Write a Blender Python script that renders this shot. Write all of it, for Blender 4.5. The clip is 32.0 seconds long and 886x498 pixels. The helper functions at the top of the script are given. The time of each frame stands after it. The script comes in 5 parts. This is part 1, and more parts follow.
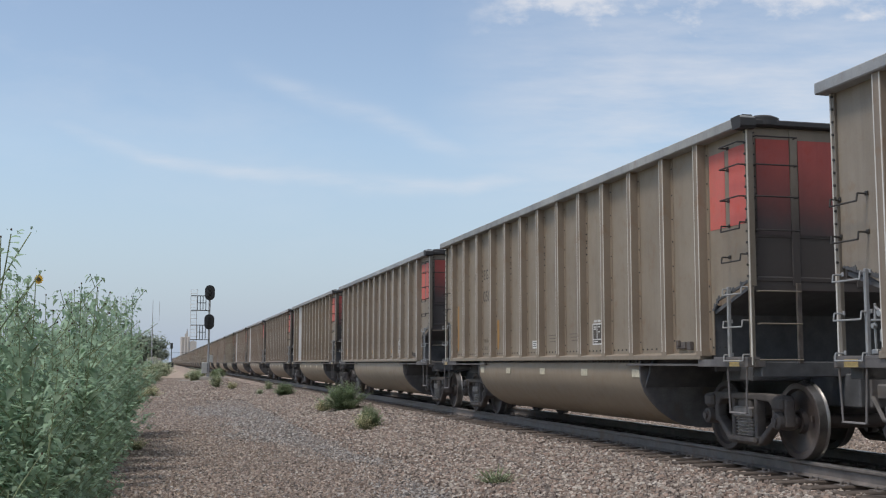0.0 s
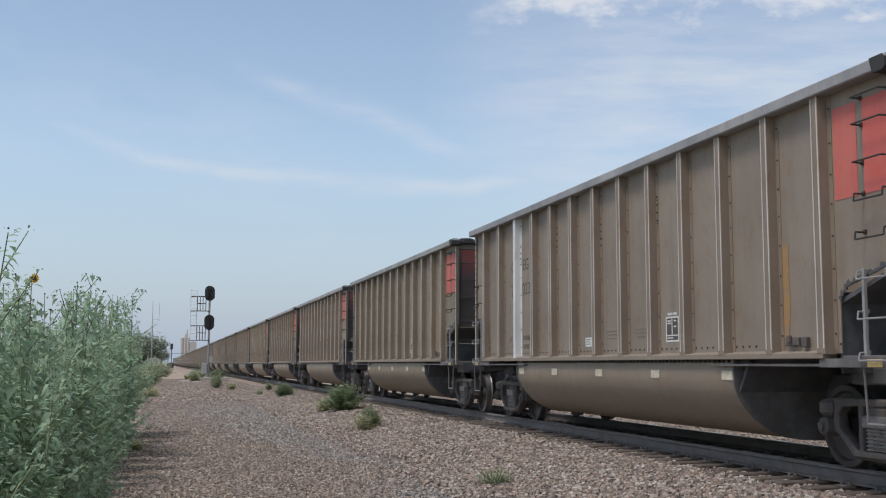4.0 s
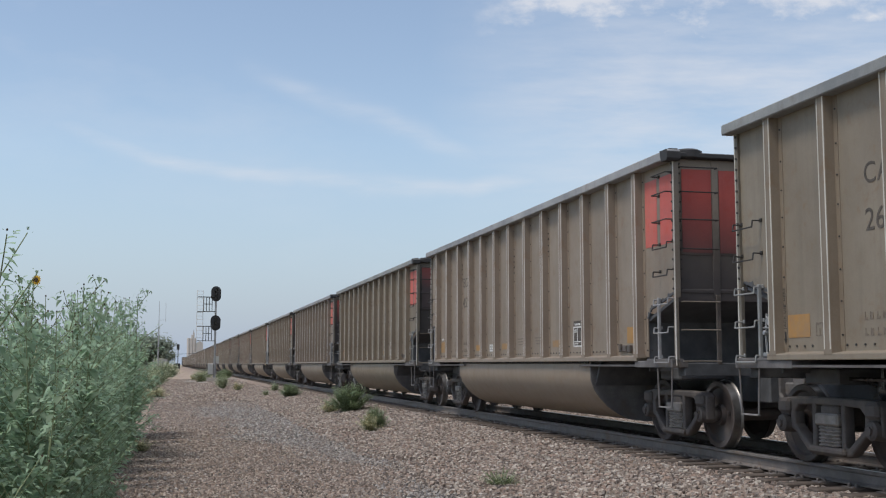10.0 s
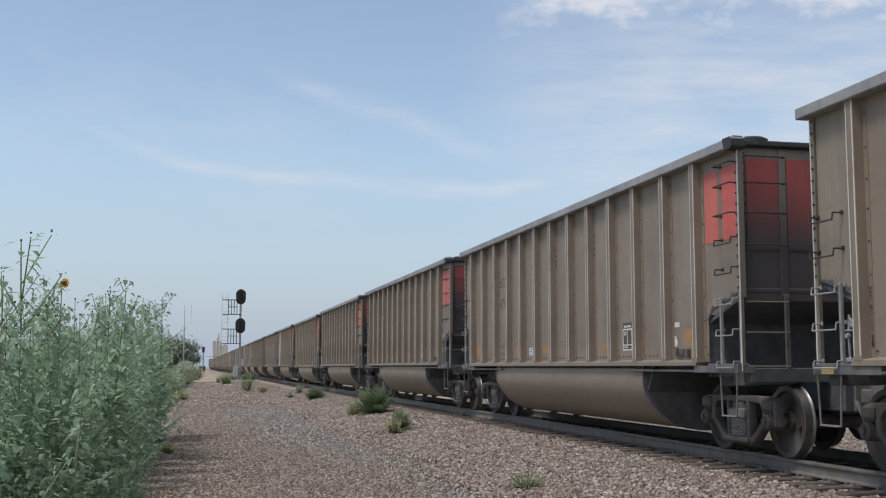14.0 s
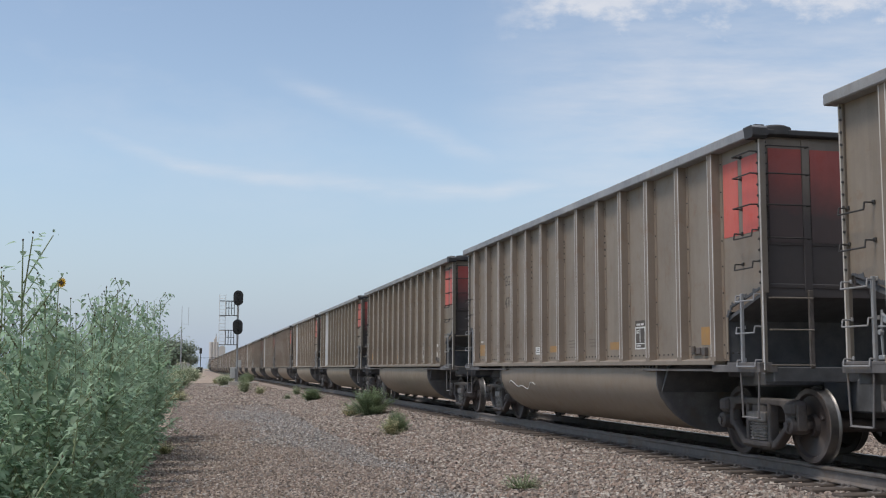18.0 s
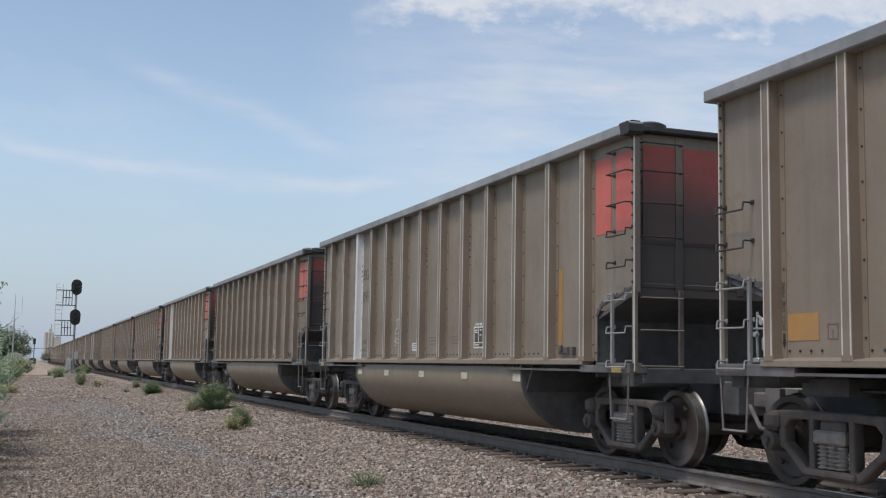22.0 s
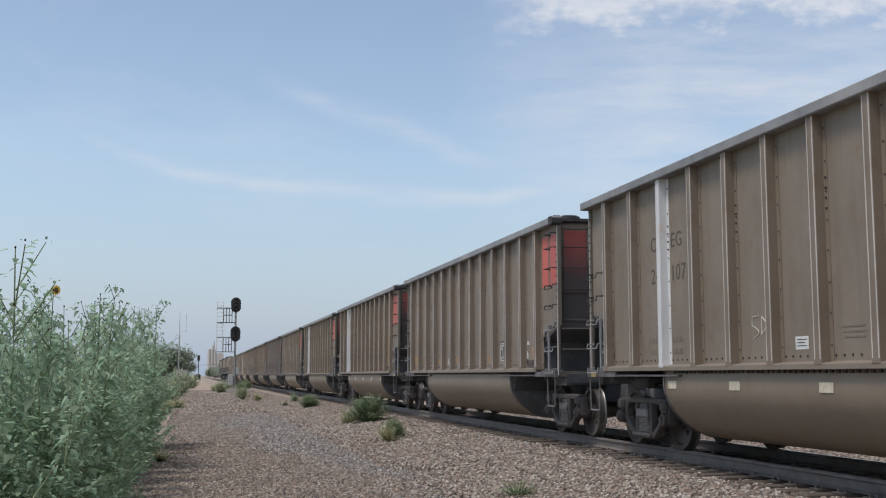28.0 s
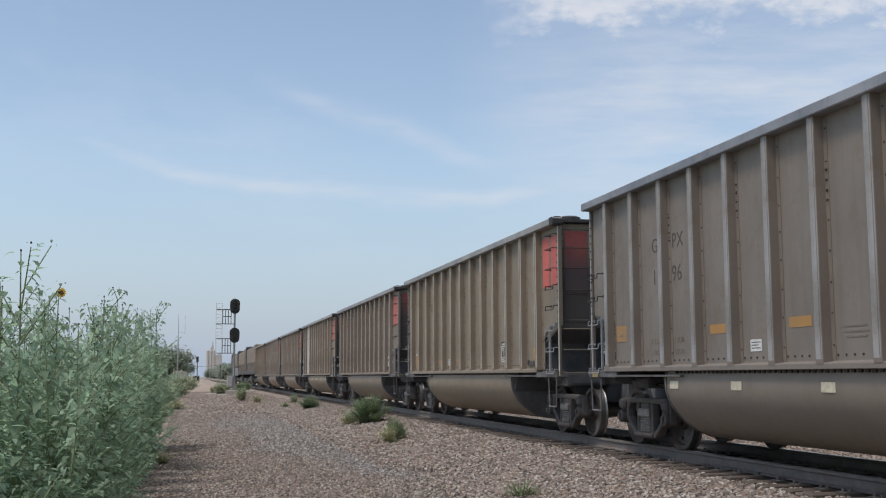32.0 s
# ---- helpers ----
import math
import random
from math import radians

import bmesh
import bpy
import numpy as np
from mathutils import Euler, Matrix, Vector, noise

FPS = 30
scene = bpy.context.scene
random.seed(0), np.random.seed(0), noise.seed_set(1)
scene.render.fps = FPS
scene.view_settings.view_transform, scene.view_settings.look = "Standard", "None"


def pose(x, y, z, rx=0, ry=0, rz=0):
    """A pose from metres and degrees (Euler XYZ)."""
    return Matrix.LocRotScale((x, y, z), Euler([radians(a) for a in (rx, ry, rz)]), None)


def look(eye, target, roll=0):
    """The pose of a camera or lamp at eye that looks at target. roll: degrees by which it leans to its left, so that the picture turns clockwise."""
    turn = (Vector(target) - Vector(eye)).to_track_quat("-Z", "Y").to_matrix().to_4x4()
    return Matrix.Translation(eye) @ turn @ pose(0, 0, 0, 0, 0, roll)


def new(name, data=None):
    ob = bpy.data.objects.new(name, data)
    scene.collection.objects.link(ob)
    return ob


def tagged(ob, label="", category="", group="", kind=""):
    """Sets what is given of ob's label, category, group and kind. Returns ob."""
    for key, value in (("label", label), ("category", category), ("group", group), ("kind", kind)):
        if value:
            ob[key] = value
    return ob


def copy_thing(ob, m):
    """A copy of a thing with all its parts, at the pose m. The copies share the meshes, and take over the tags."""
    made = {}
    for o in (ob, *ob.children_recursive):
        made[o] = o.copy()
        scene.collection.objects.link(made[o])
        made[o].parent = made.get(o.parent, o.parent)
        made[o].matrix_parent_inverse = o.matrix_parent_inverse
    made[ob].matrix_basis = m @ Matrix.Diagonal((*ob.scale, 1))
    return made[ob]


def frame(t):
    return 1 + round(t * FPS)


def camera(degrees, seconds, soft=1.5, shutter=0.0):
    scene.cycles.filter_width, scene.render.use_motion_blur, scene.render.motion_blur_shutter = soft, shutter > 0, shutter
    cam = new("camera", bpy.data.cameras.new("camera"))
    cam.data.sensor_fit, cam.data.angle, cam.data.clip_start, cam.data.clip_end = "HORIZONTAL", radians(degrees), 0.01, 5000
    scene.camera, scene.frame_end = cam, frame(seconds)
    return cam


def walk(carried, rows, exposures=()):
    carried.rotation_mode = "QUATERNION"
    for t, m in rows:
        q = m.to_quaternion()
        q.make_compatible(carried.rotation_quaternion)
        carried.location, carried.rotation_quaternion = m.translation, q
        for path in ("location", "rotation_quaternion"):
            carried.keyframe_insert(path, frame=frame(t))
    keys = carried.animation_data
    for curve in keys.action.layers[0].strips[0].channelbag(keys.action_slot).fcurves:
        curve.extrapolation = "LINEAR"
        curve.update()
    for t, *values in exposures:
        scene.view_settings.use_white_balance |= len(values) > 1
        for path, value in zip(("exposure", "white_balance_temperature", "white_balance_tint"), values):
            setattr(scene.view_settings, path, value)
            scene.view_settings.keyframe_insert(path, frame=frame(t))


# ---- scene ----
# ---- camera ----
cam = camera(43.5, 32.0, 1.15)
# seconds, x, y, z, yaw, pitch, roll: a phone held by hand beside the line
PATH = [
    (0.0, -8.158, -0.000, 1.138, -14.108, 5.872, -0.050),
    (0.5, -8.159, 0.005, 1.137, -14.120, 5.883, -0.073),
    (1.0, -8.159, 0.006, 1.138, -14.115, 5.897, -0.065),
    (1.5, -8.169, 0.011, 1.133, -14.122, 5.916, -0.088),
    (2.0, -8.155, 0.008, 1.127, -14.131, 5.927, -0.161),
    (2.5, -8.160, 0.015, 1.126, -14.086, 5.928, -0.179),
    (3.0, -8.156, 0.013, 1.130, -14.108, 5.936, -0.137),
    (3.5, -8.156, 0.020, 1.127, -14.082, 5.935, -0.094),
    (4.0, -8.148, 0.021, 1.127, -14.105, 5.916, -0.071),
    (4.5, -8.141, 0.024, 1.117, -14.118, 5.912, -0.093),
    (6.5, -8.134, 0.025, 1.119, -14.174, 5.914, -0.076),
    (7.0, -8.134, 0.029, 1.122, -14.053, 5.908, -0.066),
    (7.5, -8.132, 0.035, 1.121, -13.841, 5.889, -0.048),
    (8.0, -8.138, 0.044, 1.134, -13.793, 5.864, -0.006),
    (8.5, -8.139, 0.048, 1.139, -13.801, 5.880, -0.028),
    (9.0, -8.142, 0.045, 1.125, -13.818, 5.908, -0.093),
    (9.5, -8.137, 0.051, 1.133, -13.835, 5.906, -0.043),
    (10.0, -8.125, 0.050, 1.138, -13.783, 5.927, -0.038),
    (10.5, -8.130, 0.050, 1.120, -13.690, 5.979, -0.167),
    (11.0, -8.133, 0.050, 1.121, -13.441, 6.008, -0.213),
    (11.5, -8.133, 0.058, 1.121, -13.161, 6.001, -0.136),
    (12.0, -8.131, 0.058, 1.131, -12.972, 5.995, -0.065),
    (12.5, -8.139, 0.066, 1.130, -12.728, 6.016, -0.079),
    (13.0, -8.132, 0.066, 1.133, -12.595, 6.045, -0.118),
    (13.5, -8.130, 0.068, 1.136, -12.593, 6.059, -0.099),
    (14.0, -8.126, 0.072, 1.139, -12.547, 6.064, -0.055),
    (14.5, -8.118, 0.068, 1.139, -12.542, 6.067, -0.039),
    (16.5, -8.126, 0.066, 1.125, -12.696, 6.116, -0.058),
    (17.0, -8.116, 0.063, 1.131, -12.662, 6.116, -0.053),
    (17.5, -8.121, 0.064, 1.133, -12.672, 6.134, -0.106),
    (18.0, -8.123, 0.062, 1.128, -12.681, 6.153, -0.172),
    (18.5, -8.120, 0.059, 1.127, -12.686, 6.144, -0.166),
    (19.0, -8.117, 0.056, 1.134, -12.705, 6.124, -0.096),
    (19.5, -8.124, 0.059, 1.124, -12.729, 6.164, -0.129),
    (20.0, -8.116, 0.058, 1.122, -12.685, 6.295, -0.284),
    (20.5, -8.104, 0.054, 1.123, -12.759, 6.468, -0.267),
    (21.0, -8.113, 0.056, 1.138, -17.164, 6.831, -0.028),
    (21.5, -8.137, 0.066, 1.140, -19.076, 6.480, -0.442),
    (22.0, -8.141, 0.067, 1.143, -20.577, 6.013, -0.982),
    (22.5, -8.138, 0.063, 1.144, -19.003, 6.258, -0.551),
    (23.0, -8.106, 0.054, 1.140, -16.645, 6.209, -0.448),
    (23.5, -8.093, 0.054, 1.130, -15.422, 6.023, -0.455),
    (24.0, -8.079, 0.053, 1.138, -14.681, 5.999, -0.218),
    (24.5, -8.085, 0.057, 1.124, -14.378, 6.065, -0.156),
    (26.5, -8.095, 0.061, 1.134, -13.380, 6.222, -0.003),
    (27.0, -8.094, 0.060, 1.124, -13.226, 6.296, -0.079),
    (27.5, -8.094, 0.060, 1.120, -13.051, 6.399, -0.082),
    (28.0, -8.083, 0.060, 1.128, -12.762, 6.481, 0.017),
    (28.5, -8.071, 0.054, 1.126, -12.665, 6.520, 0.102),
    (29.0, -8.078, 0.058, 1.133, -12.669, 6.534, 0.137),
    (29.5, -8.078, 0.058, 1.129, -12.669, 6.548, 0.154),
    (30.0, -8.086, 0.065, 1.128, -12.588, 6.550, 0.158),
    (30.5, -8.096, 0.068, 1.127, -12.667, 6.520, 0.163),
    (31.0, -8.105, 0.076, 1.130, -12.810, 6.495, 0.175),
    (31.5, -8.128, 0.079, 1.127, -12.800, 6.502, 0.192),
    (32.0, -8.143, 0.082, 1.134, -12.830, 6.506, 0.223),
]
walk(cam, [(t, pose(x, y, z, 90 + pitch, roll, yaw)) for t, x, y, z, yaw, pitch, roll in PATH],
     exposures=[(0, 0.05, 6680, 12), (32, 0.05, 6680, 12)])

# ---- light ----
SUN_AZ, SUN_EL = 107.0, 62.5          # degrees: left of the line's far direction, above the horizon
TO_SUN = Vector((-math.sin(radians(SUN_AZ)) * math.cos(radians(SUN_EL)),
                 math.cos(radians(SUN_AZ)) * math.cos(radians(SUN_EL)), math.sin(radians(SUN_EL))))
sun = new("sun", bpy.data.lights.new("sun", "SUN"))
sun.data.energy, sun.data.angle, sun.data.color = 2.36, radians(14), (1.0, 0.95, 0.87)
sun.matrix_basis = look((0, 0, 60), Vector((0, 0, 60)) - TO_SUN)


class Nodes:
    """A node tree written as nested calls."""

    def __init__(self, tree):
        self.t = tree
        tree.nodes.clear()

    def add(self, kind, **inputs):
        n = self.t.nodes.new(kind)
        for k, v in inputs.items():
            key = int(k[1:]) if k[0] == "i" and k[1:].isdigit() else k.replace("_", " ")
            self.put(n.inputs[key], v)
        return n

    def put(self, socket, v):
        if isinstance(v, bpy.types.NodeSocket):
            self.t.links.new(v, socket)
        elif isinstance(v, bpy.types.Node):
            self.t.links.new(v.outputs[0], socket)
        elif isinstance(v, tuple) and len(v) == 3 and socket.type == "RGBA":
            socket.default_value = (*v, 1)
        else:
            socket.default_value = v

    def math(self, op, a, b=0.0, c=0.0, clamp=False):
        n = self.add("ShaderNodeMath", i0=a, i1=b, i2=c)
        n.operation, n.use_clamp = op, clamp
        return n.outputs[0]

    def mix(self, f, a, b, how="MIX"):
        n = self.add("ShaderNodeMix")
        n.data_type, n.blend_type = "RGBA", how
        self.put(n.inputs[0], f), self.put(n.inputs[6], a), self.put(n.inputs[7], b)
        return n.outputs[2]

    def noise(self, v, scale, detail=4.0, rough=0.55):
        return self.add("ShaderNodeTexNoise", Vector=v, Scale=scale, Detail=detail, Roughness=rough).outputs[0]

    def ramp(self, f, a, b, lo=0.0, hi=1.0):
        return self.add("ShaderNodeMapRange", i0=f, i1=a, i2=b, i3=lo, i4=hi).outputs[0]

    def stretch(self, v, x, y, z):
        return self.add("ShaderNodeMapping", Vector=v, Scale=(x, y, z)).outputs[0]


def sky_world():
    w = bpy.data.worlds.new("sky")
    scene.world = w
    w.use_nodes = True
    N = Nodes(w.node_tree)
    sky = N.add("ShaderNodeTexSky")
    sky.sky_type, sky.sun_disc = "NISHITA", False
    sky.sun_elevation, sky.sun_rotation = radians(SUN_EL), radians(-SUN_AZ)
    sky.air_density, sky.dust_density, sky.ozone_density = 1.0, 0.9, 2.0
    d = N.add("ShaderNodeTexCoord").outputs["Generated"]
    xyz = N.add("ShaderNodeSeparateXYZ", i0=d)
    x, y, z = xyz.outputs
    a = radians(14.1)
    ahead = N.math("MAXIMUM", N.math("ADD", N.math("MULTIPLY", x, math.sin(a)), N.math("MULTIPLY", y, math.cos(a))), 0.05)
    side = N.math("SUBTRACT", N.math("MULTIPLY", x, math.cos(a)), N.math("MULTIPLY", y, math.sin(a)))
    u, v = N.math("DIVIDE", side, ahead), N.math("DIVIDE", z, ahead)
    uv = N.add("ShaderNodeCombineXYZ", i0=u, i1=v).outputs[0]
    warp = N.math("MULTIPLY", N.math("SUBTRACT", N.noise(uv, 9.0, 3.0), 0.5), 0.03)
    vw = N.math("ADD", v, warp)

    def band(centre, width):
        q = N.math("DIVIDE", N.math("SUBTRACT", vw, centre), width)
        return N.math("POWER", 2.718, N.math("MULTIPLY", N.math("MULTIPLY", q, q), -1.0))

    def span(lo, hi, soft):
        return N.math("MULTIPLY", N.ramp(u, lo - soft, lo + soft), N.ramp(u, hi + soft, hi - soft))

    wisps = N.ramp(N.noise(N.stretch(uv, 5, 30, 1), 1.6, 6.0, 0.62), 0.36, 0.72)
    fleece = N.noise(N.stretch(uv, 12, 20, 1), 1.3, 7.0, 0.6)
    u2 = N.math("ADD", u, 0.03)
    arc = N.math("ADD", 0.161, N.math("MULTIPLY", N.math("MULTIPLY", u2, u2), 0.55))
    c1 = N.math("MULTIPLY", N.math("MULTIPLY", band(arc, 0.0085), span(-0.33, 0.10, 0.07)), N.math("ADD", N.math("MULTIPLY", wisps, 0.7), 0.3))
    line = N.math("SUBTRACT", 0.2, N.math("MULTIPLY", u, 0.38))
    c2 = N.math("MULTIPLY", N.math("MULTIPLY", band(line, 0.010), span(-0.16, 0.02, 0.04)), N.math("ADD", N.math("MULTIPLY", wisps, 0.7), 0.3))
    veil = N.math("MULTIPLY", N.math("MULTIPLY", N.ramp(u, -0.02, 0.16), band(0.235, 0.11)), N.ramp(N.noise(N.stretch(uv, 4.5, 22, 1), 1.5, 6.0, 0.6), 0.32, 0.70, 0.12, 0.75))
    top = N.math("MULTIPLY", N.math("MULTIPLY", N.ramp(N.math("ADD", vw, N.math("MULTIPLY", N.math("SUBTRACT", fleece, 0.5), 0.16)), 0.308, 0.345), N.ramp(u, 0.01, 0.08)), N.ramp(fleece, 0.30, 0.62, 0.45, 1.0))
    high = N.math("MULTIPLY", N.ramp(N.noise(N.stretch(d, 2, 2, 5), 1.5, 6.0, 0.6), 0.5, 0.8), N.ramp(z, 0.05, 0.5, 0.1, 0.5))
    low = N.ramp(v, 0.20, 0.0, 0.0, 0.93)
    cloud = N.math("MAXIMUM", N.math("MAXIMUM", N.math("MULTIPLY", c1, 0.44), N.math("MULTIPLY", c2, 0.36)),
                   N.math("MAXIMUM", N.math("MULTIPLY", veil, 0.85), N.math("MAXIMUM", N.math("MULTIPLY", top, 0.78), high)))
    cloud = N.math("ADD", cloud, 0.08)
    clear = N.mix(1.0, sky.outputs[0], (1.07, 1.06, 1.005), "MULTIPLY")
    hazy = N.mix(low, clear, (2.18, 2.86, 3.95))
    col = N.mix(N.math("MINIMUM", cloud, 1.0), hazy, (4.75, 5.0, 5.4))
    bg = N.add("ShaderNodeBackground", Color=col, Strength=0.148)
    N.add("ShaderNodeOutputWorld", Surface=bg)


sky_world()


# ---- materials ----
def material(name, build):
    m = bpy.data.materials.new(name)
    m.use_nodes = True
    N = Nodes(m.node_tree)
    out = N.add("ShaderNodeOutputMaterial")
    b = N.add("ShaderNodeBsdfPrincipled")
    N.put(out.inputs["Surface"], b)
    build(N, b)
    return m


def bump(N, b, h, strength, dist=0.01):
    N.put(b.inputs["Normal"], N.add("ShaderNodeBump", Strength=strength, Distance=dist, Height=h))


def plain(name, colour, rough=0.6, metal=0.0, scale=8.0, vary=0.25, rust=None):
    """Paint or metal with grain and blotches at two scales."""
    def build(N, b):
        p = N.add("ShaderNodeTexCoord").outputs["Object"]
        n1, n2 = N.noise(p, scale, 5.0), N.noise(p, scale * 9, 3.0)
        lo, hi = tuple(c * (1 - vary) for c in colour), tuple(min(1, c * (1 + vary)) for c in colour)
        col = N.mix(N.ramp(n1, 0.3, 0.7), lo, hi)
        col = N.mix(N.math("MULTIPLY", N.ramp(n2, 0.45, 0.7), 0.3), col, lo)
        if rust:
            col = N.mix(N.ramp(N.noise(p, scale * 0.6, 6.0, 0.65), 0.52, 0.66), col, rust)
        N.put(b.inputs["Base Color"], col)
        N.put(b.inputs["Roughness"], N.ramp(n1, 0.2, 0.8, max(0.05, rough - 0.12), min(1, rough + 0.12)))
        b.inputs["Metallic"].default_value = metal
        bump(N, b, n2, 0.15, 0.004)
    return material(name, build)


def dusty_side(name, base, dust, tint=True, soot=0.0, fade=0.0):
    """Weathered car body: dusty paint, faint streaks that run down, dirt thrown up from below, soot where coal dust settles."""
    def build(N, b):
        p = N.add("ShaderNodeTexCoord").outputs["Object"]
        z = N.add("ShaderNodeSeparateXYZ", i0=p).outputs[2]
        streak = N.noise(N.stretch(p, 5, 5, 0.3), 1.4, 5.0, 0.6)
        fine = N.noise(p, 60, 4.0, 0.6)
        blot = N.noise(p, 0.8, 6.0, 0.62)
        spot = N.noise(p, 5.0, 6.0, 0.65)
        col = N.mix(N.ramp(blot, 0.36, 0.66), base, dust)
        col = N.mix(N.ramp(streak, 0.48, 0.72, 0.0, 0.42), col, tuple(c * 0.74 for c in base))
        col = N.mix(N.ramp(fine, 0.45, 0.75, 0.0, 0.16), col, tuple(min(1, c * 1.4) for c in dust))
        rusty = (base[0] * 1.05, base[1] * 0.80, base[2] * 0.62)
        col = N.mix(N.ramp(spot, 0.56, 0.72, 0.0, 0.5), col, rusty)
        col = N.mix(N.math("MULTIPLY", N.ramp(N.math("ADD", z, N.math("MULTIPLY", spot, 0.6)), 2.0, 1.4), 0.4), col, dust)
        if fade:
            worn = N.math("MULTIPLY", N.ramp(N.noise(p, 11.0, 6.0, 0.7), 0.38, 0.62, 0.25, 1.0), N.ramp(N.add("ShaderNodeObjectInfo").outputs["Random"], 0.0, 1.0, 0.35 * fade, 1.5 * fade))
            col = N.mix(worn, col, (0.22, 0.182, 0.144))
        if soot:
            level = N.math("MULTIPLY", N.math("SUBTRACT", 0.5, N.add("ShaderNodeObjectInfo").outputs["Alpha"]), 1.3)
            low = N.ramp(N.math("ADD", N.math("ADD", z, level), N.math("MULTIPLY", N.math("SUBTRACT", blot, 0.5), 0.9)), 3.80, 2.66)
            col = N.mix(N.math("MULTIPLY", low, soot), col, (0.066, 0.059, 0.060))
        if tint:
            col = N.mix(1.0, col, N.add("ShaderNodeObjectInfo").outputs["Color"], "MULTIPLY")
        N.put(b.inputs["Base Color"], col)
        N.put(b.inputs["Roughness"], N.ramp(spot, 0.2, 0.8, 0.45, 0.68))
        bump(N, b, N.math("ADD", blot, N.math("MULTIPLY", spot, 0.3)), 0.30, 0.015)
    return material(name, build)


SIDE = dusty_side("dusty_brown_body", (0.205, 0.168, 0.132), (0.258, 0.218, 0.175))
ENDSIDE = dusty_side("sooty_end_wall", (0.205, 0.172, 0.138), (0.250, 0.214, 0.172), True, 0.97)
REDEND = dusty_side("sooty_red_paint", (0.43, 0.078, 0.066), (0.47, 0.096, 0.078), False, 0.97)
TUB = dusty_side("dusty_tan_tub", (0.225, 0.178, 0.133), (0.285, 0.232, 0.178))
POST = dusty_side("corner_post_paint", (0.155, 0.134, 0.110), (0.205, 0.182, 0.154))
CHORD = dusty_side("grey_top_chord", (0.190, 0.200, 0.215), (0.33, 0.335, 0.34))
BARE = dusty_side("bare_aluminium", (0.56, 0.57, 0.58), (0.66, 0.66, 0.66), False)
RED = dusty_side("faded_red_paint", (0.54, 0.100, 0.083), (0.58, 0.130, 0.105), False, 0.0, 0.18)
CRIMSON = dusty_side("weathered_crimson_paint", (0.33, 0.062, 0.078), (0.37, 0.10, 0.11), False, 0.0, 0.25)
ORANGE = dusty_side("faded_orange_paint", (0.42, 0.215, 0.048), (0.36, 0.195, 0.065), False, 0.0, 0.46)
WHITE = plain("stencil_white", (0.62, 0.62, 0.60), 0.7, 0, 10, 0.12)
REFLECT = plain("yellow_reflector", (0.60, 0.43, 0.17), 0.4, 0, 20, 0.2)
TAG = plain("buff_tag", (0.55, 0.50, 0.38), 0.6, 0, 20, 0.2)
WORN = dusty_side("worn_bright_edge", (0.46, 0.435, 0.40), (0.68, 0.66, 0.63))
PATCHY = dusty_side("patchy_bare_rib", (0.23, 0.205, 0.175), (0.47, 0.45, 0.42))
RIBPAINT = dusty_side("rusty_rib_paint", (0.192, 0.151, 0.116), (0.242, 0.197, 0.155))
FADED = plain("faded_black_stencil", (0.085, 0.073, 0.063), 0.75, 0, 14, 0.4)
FAINT = plain("worn_small_stencil", (0.178, 0.147, 0.117), 0.75, 0, 30, 0.35)
SPRING = plain("spring_steel", (0.27, 0.245, 0.225), 0.6, 0.3, 9, 0.3)
BLACKPAINT = plain("stencil_black", (0.030, 0.030, 0.032), 0.7, 0, 12, 0.3)
# coal soot, with cavity shade and a bluish lens veil mixed into the colour
SOOT_SHADE = plain("coal_black_soot", (0.084, 0.087, 0.094), 0.8, 0.0, 5, 0.3)
BLACKGLOSS = plain("black_tank_paint", (0.035, 0.035, 0.037), 0.26, 0, 6, 0.3)
# grime lightened: the lens veil over dark parts is mixed into the colour
UNDER = plain("grimy_underframe", (0.132, 0.126, 0.126), 0.8, 0.0, 4, 0.35, (0.125, 0.105, 0.088))
BOGIE = plain("cast_steel_dusty", (0.100, 0.087, 0.081), 0.75, 0.05, 6, 0.3, (0.125, 0.105, 0.088))


def wheel_material():
    """Turned steel plate: fine rings round the hub, rust and grease."""
    def build(N, b):
        p = N.add("ShaderNodeTexCoord").outputs["Object"]
        n1, n2 = N.noise(p, 5.0, 5.0), N.noise(p, 40.0, 3.0)
        col = N.mix(N.ramp(n1, 0.35, 0.65), (0.060, 0.053, 0.053), (0.088, 0.070, 0.062))
        N.put(b.inputs["Base Color"], N.mix(N.ramp(n2, 0.45, 0.7, 0.0, 0.35), col, (0.06, 0.052, 0.05)))
        tangent = N.add("ShaderNodeTangent")
        tangent.direction_type, tangent.axis = "RADIAL", "X"
        N.put(b.inputs["Tangent"], tangent)
        b.inputs["Metallic"].default_value = 0.3
        b.inputs["Anisotropic"].default_value = 0.8
        N.put(b.inputs["Roughness"], N.ramp(n1, 0.2, 0.8, 0.46, 0.66))
        bump(N, b, n2, 0.1, 0.003)
    return material("turned_wheel_steel", build)


WHEEL = wheel_material()
TREAD = plain("polished_tread", (0.15, 0.145, 0.14), 0.38, 0.7, 12, 0.2)
IRON = plain("dark_grab_iron", (0.050, 0.047, 0.045), 0.6, 0.3, 20, 0.3)
GALV = plain("galvanised_steel", (0.34, 0.35, 0.36), 0.5, 0.5, 9, 0.2)
PALESTEEL = plain("pale_galvanising", (0.62, 0.63, 0.63), 0.6, 0.1, 9, 0.1)
RAIL = plain("rail_side_steel", (0.160, 0.144, 0.135), 0.62, 0.2, 5, 0.3, (0.15, 0.115, 0.09))
RAILTOP = plain("rail_head_steel", (0.28, 0.275, 0.27), 0.34, 0.85, 4, 0.2)
TIE = plain("weathered_tie_wood", (0.090, 0.072, 0.060), 0.85, 0, 7, 0.4)
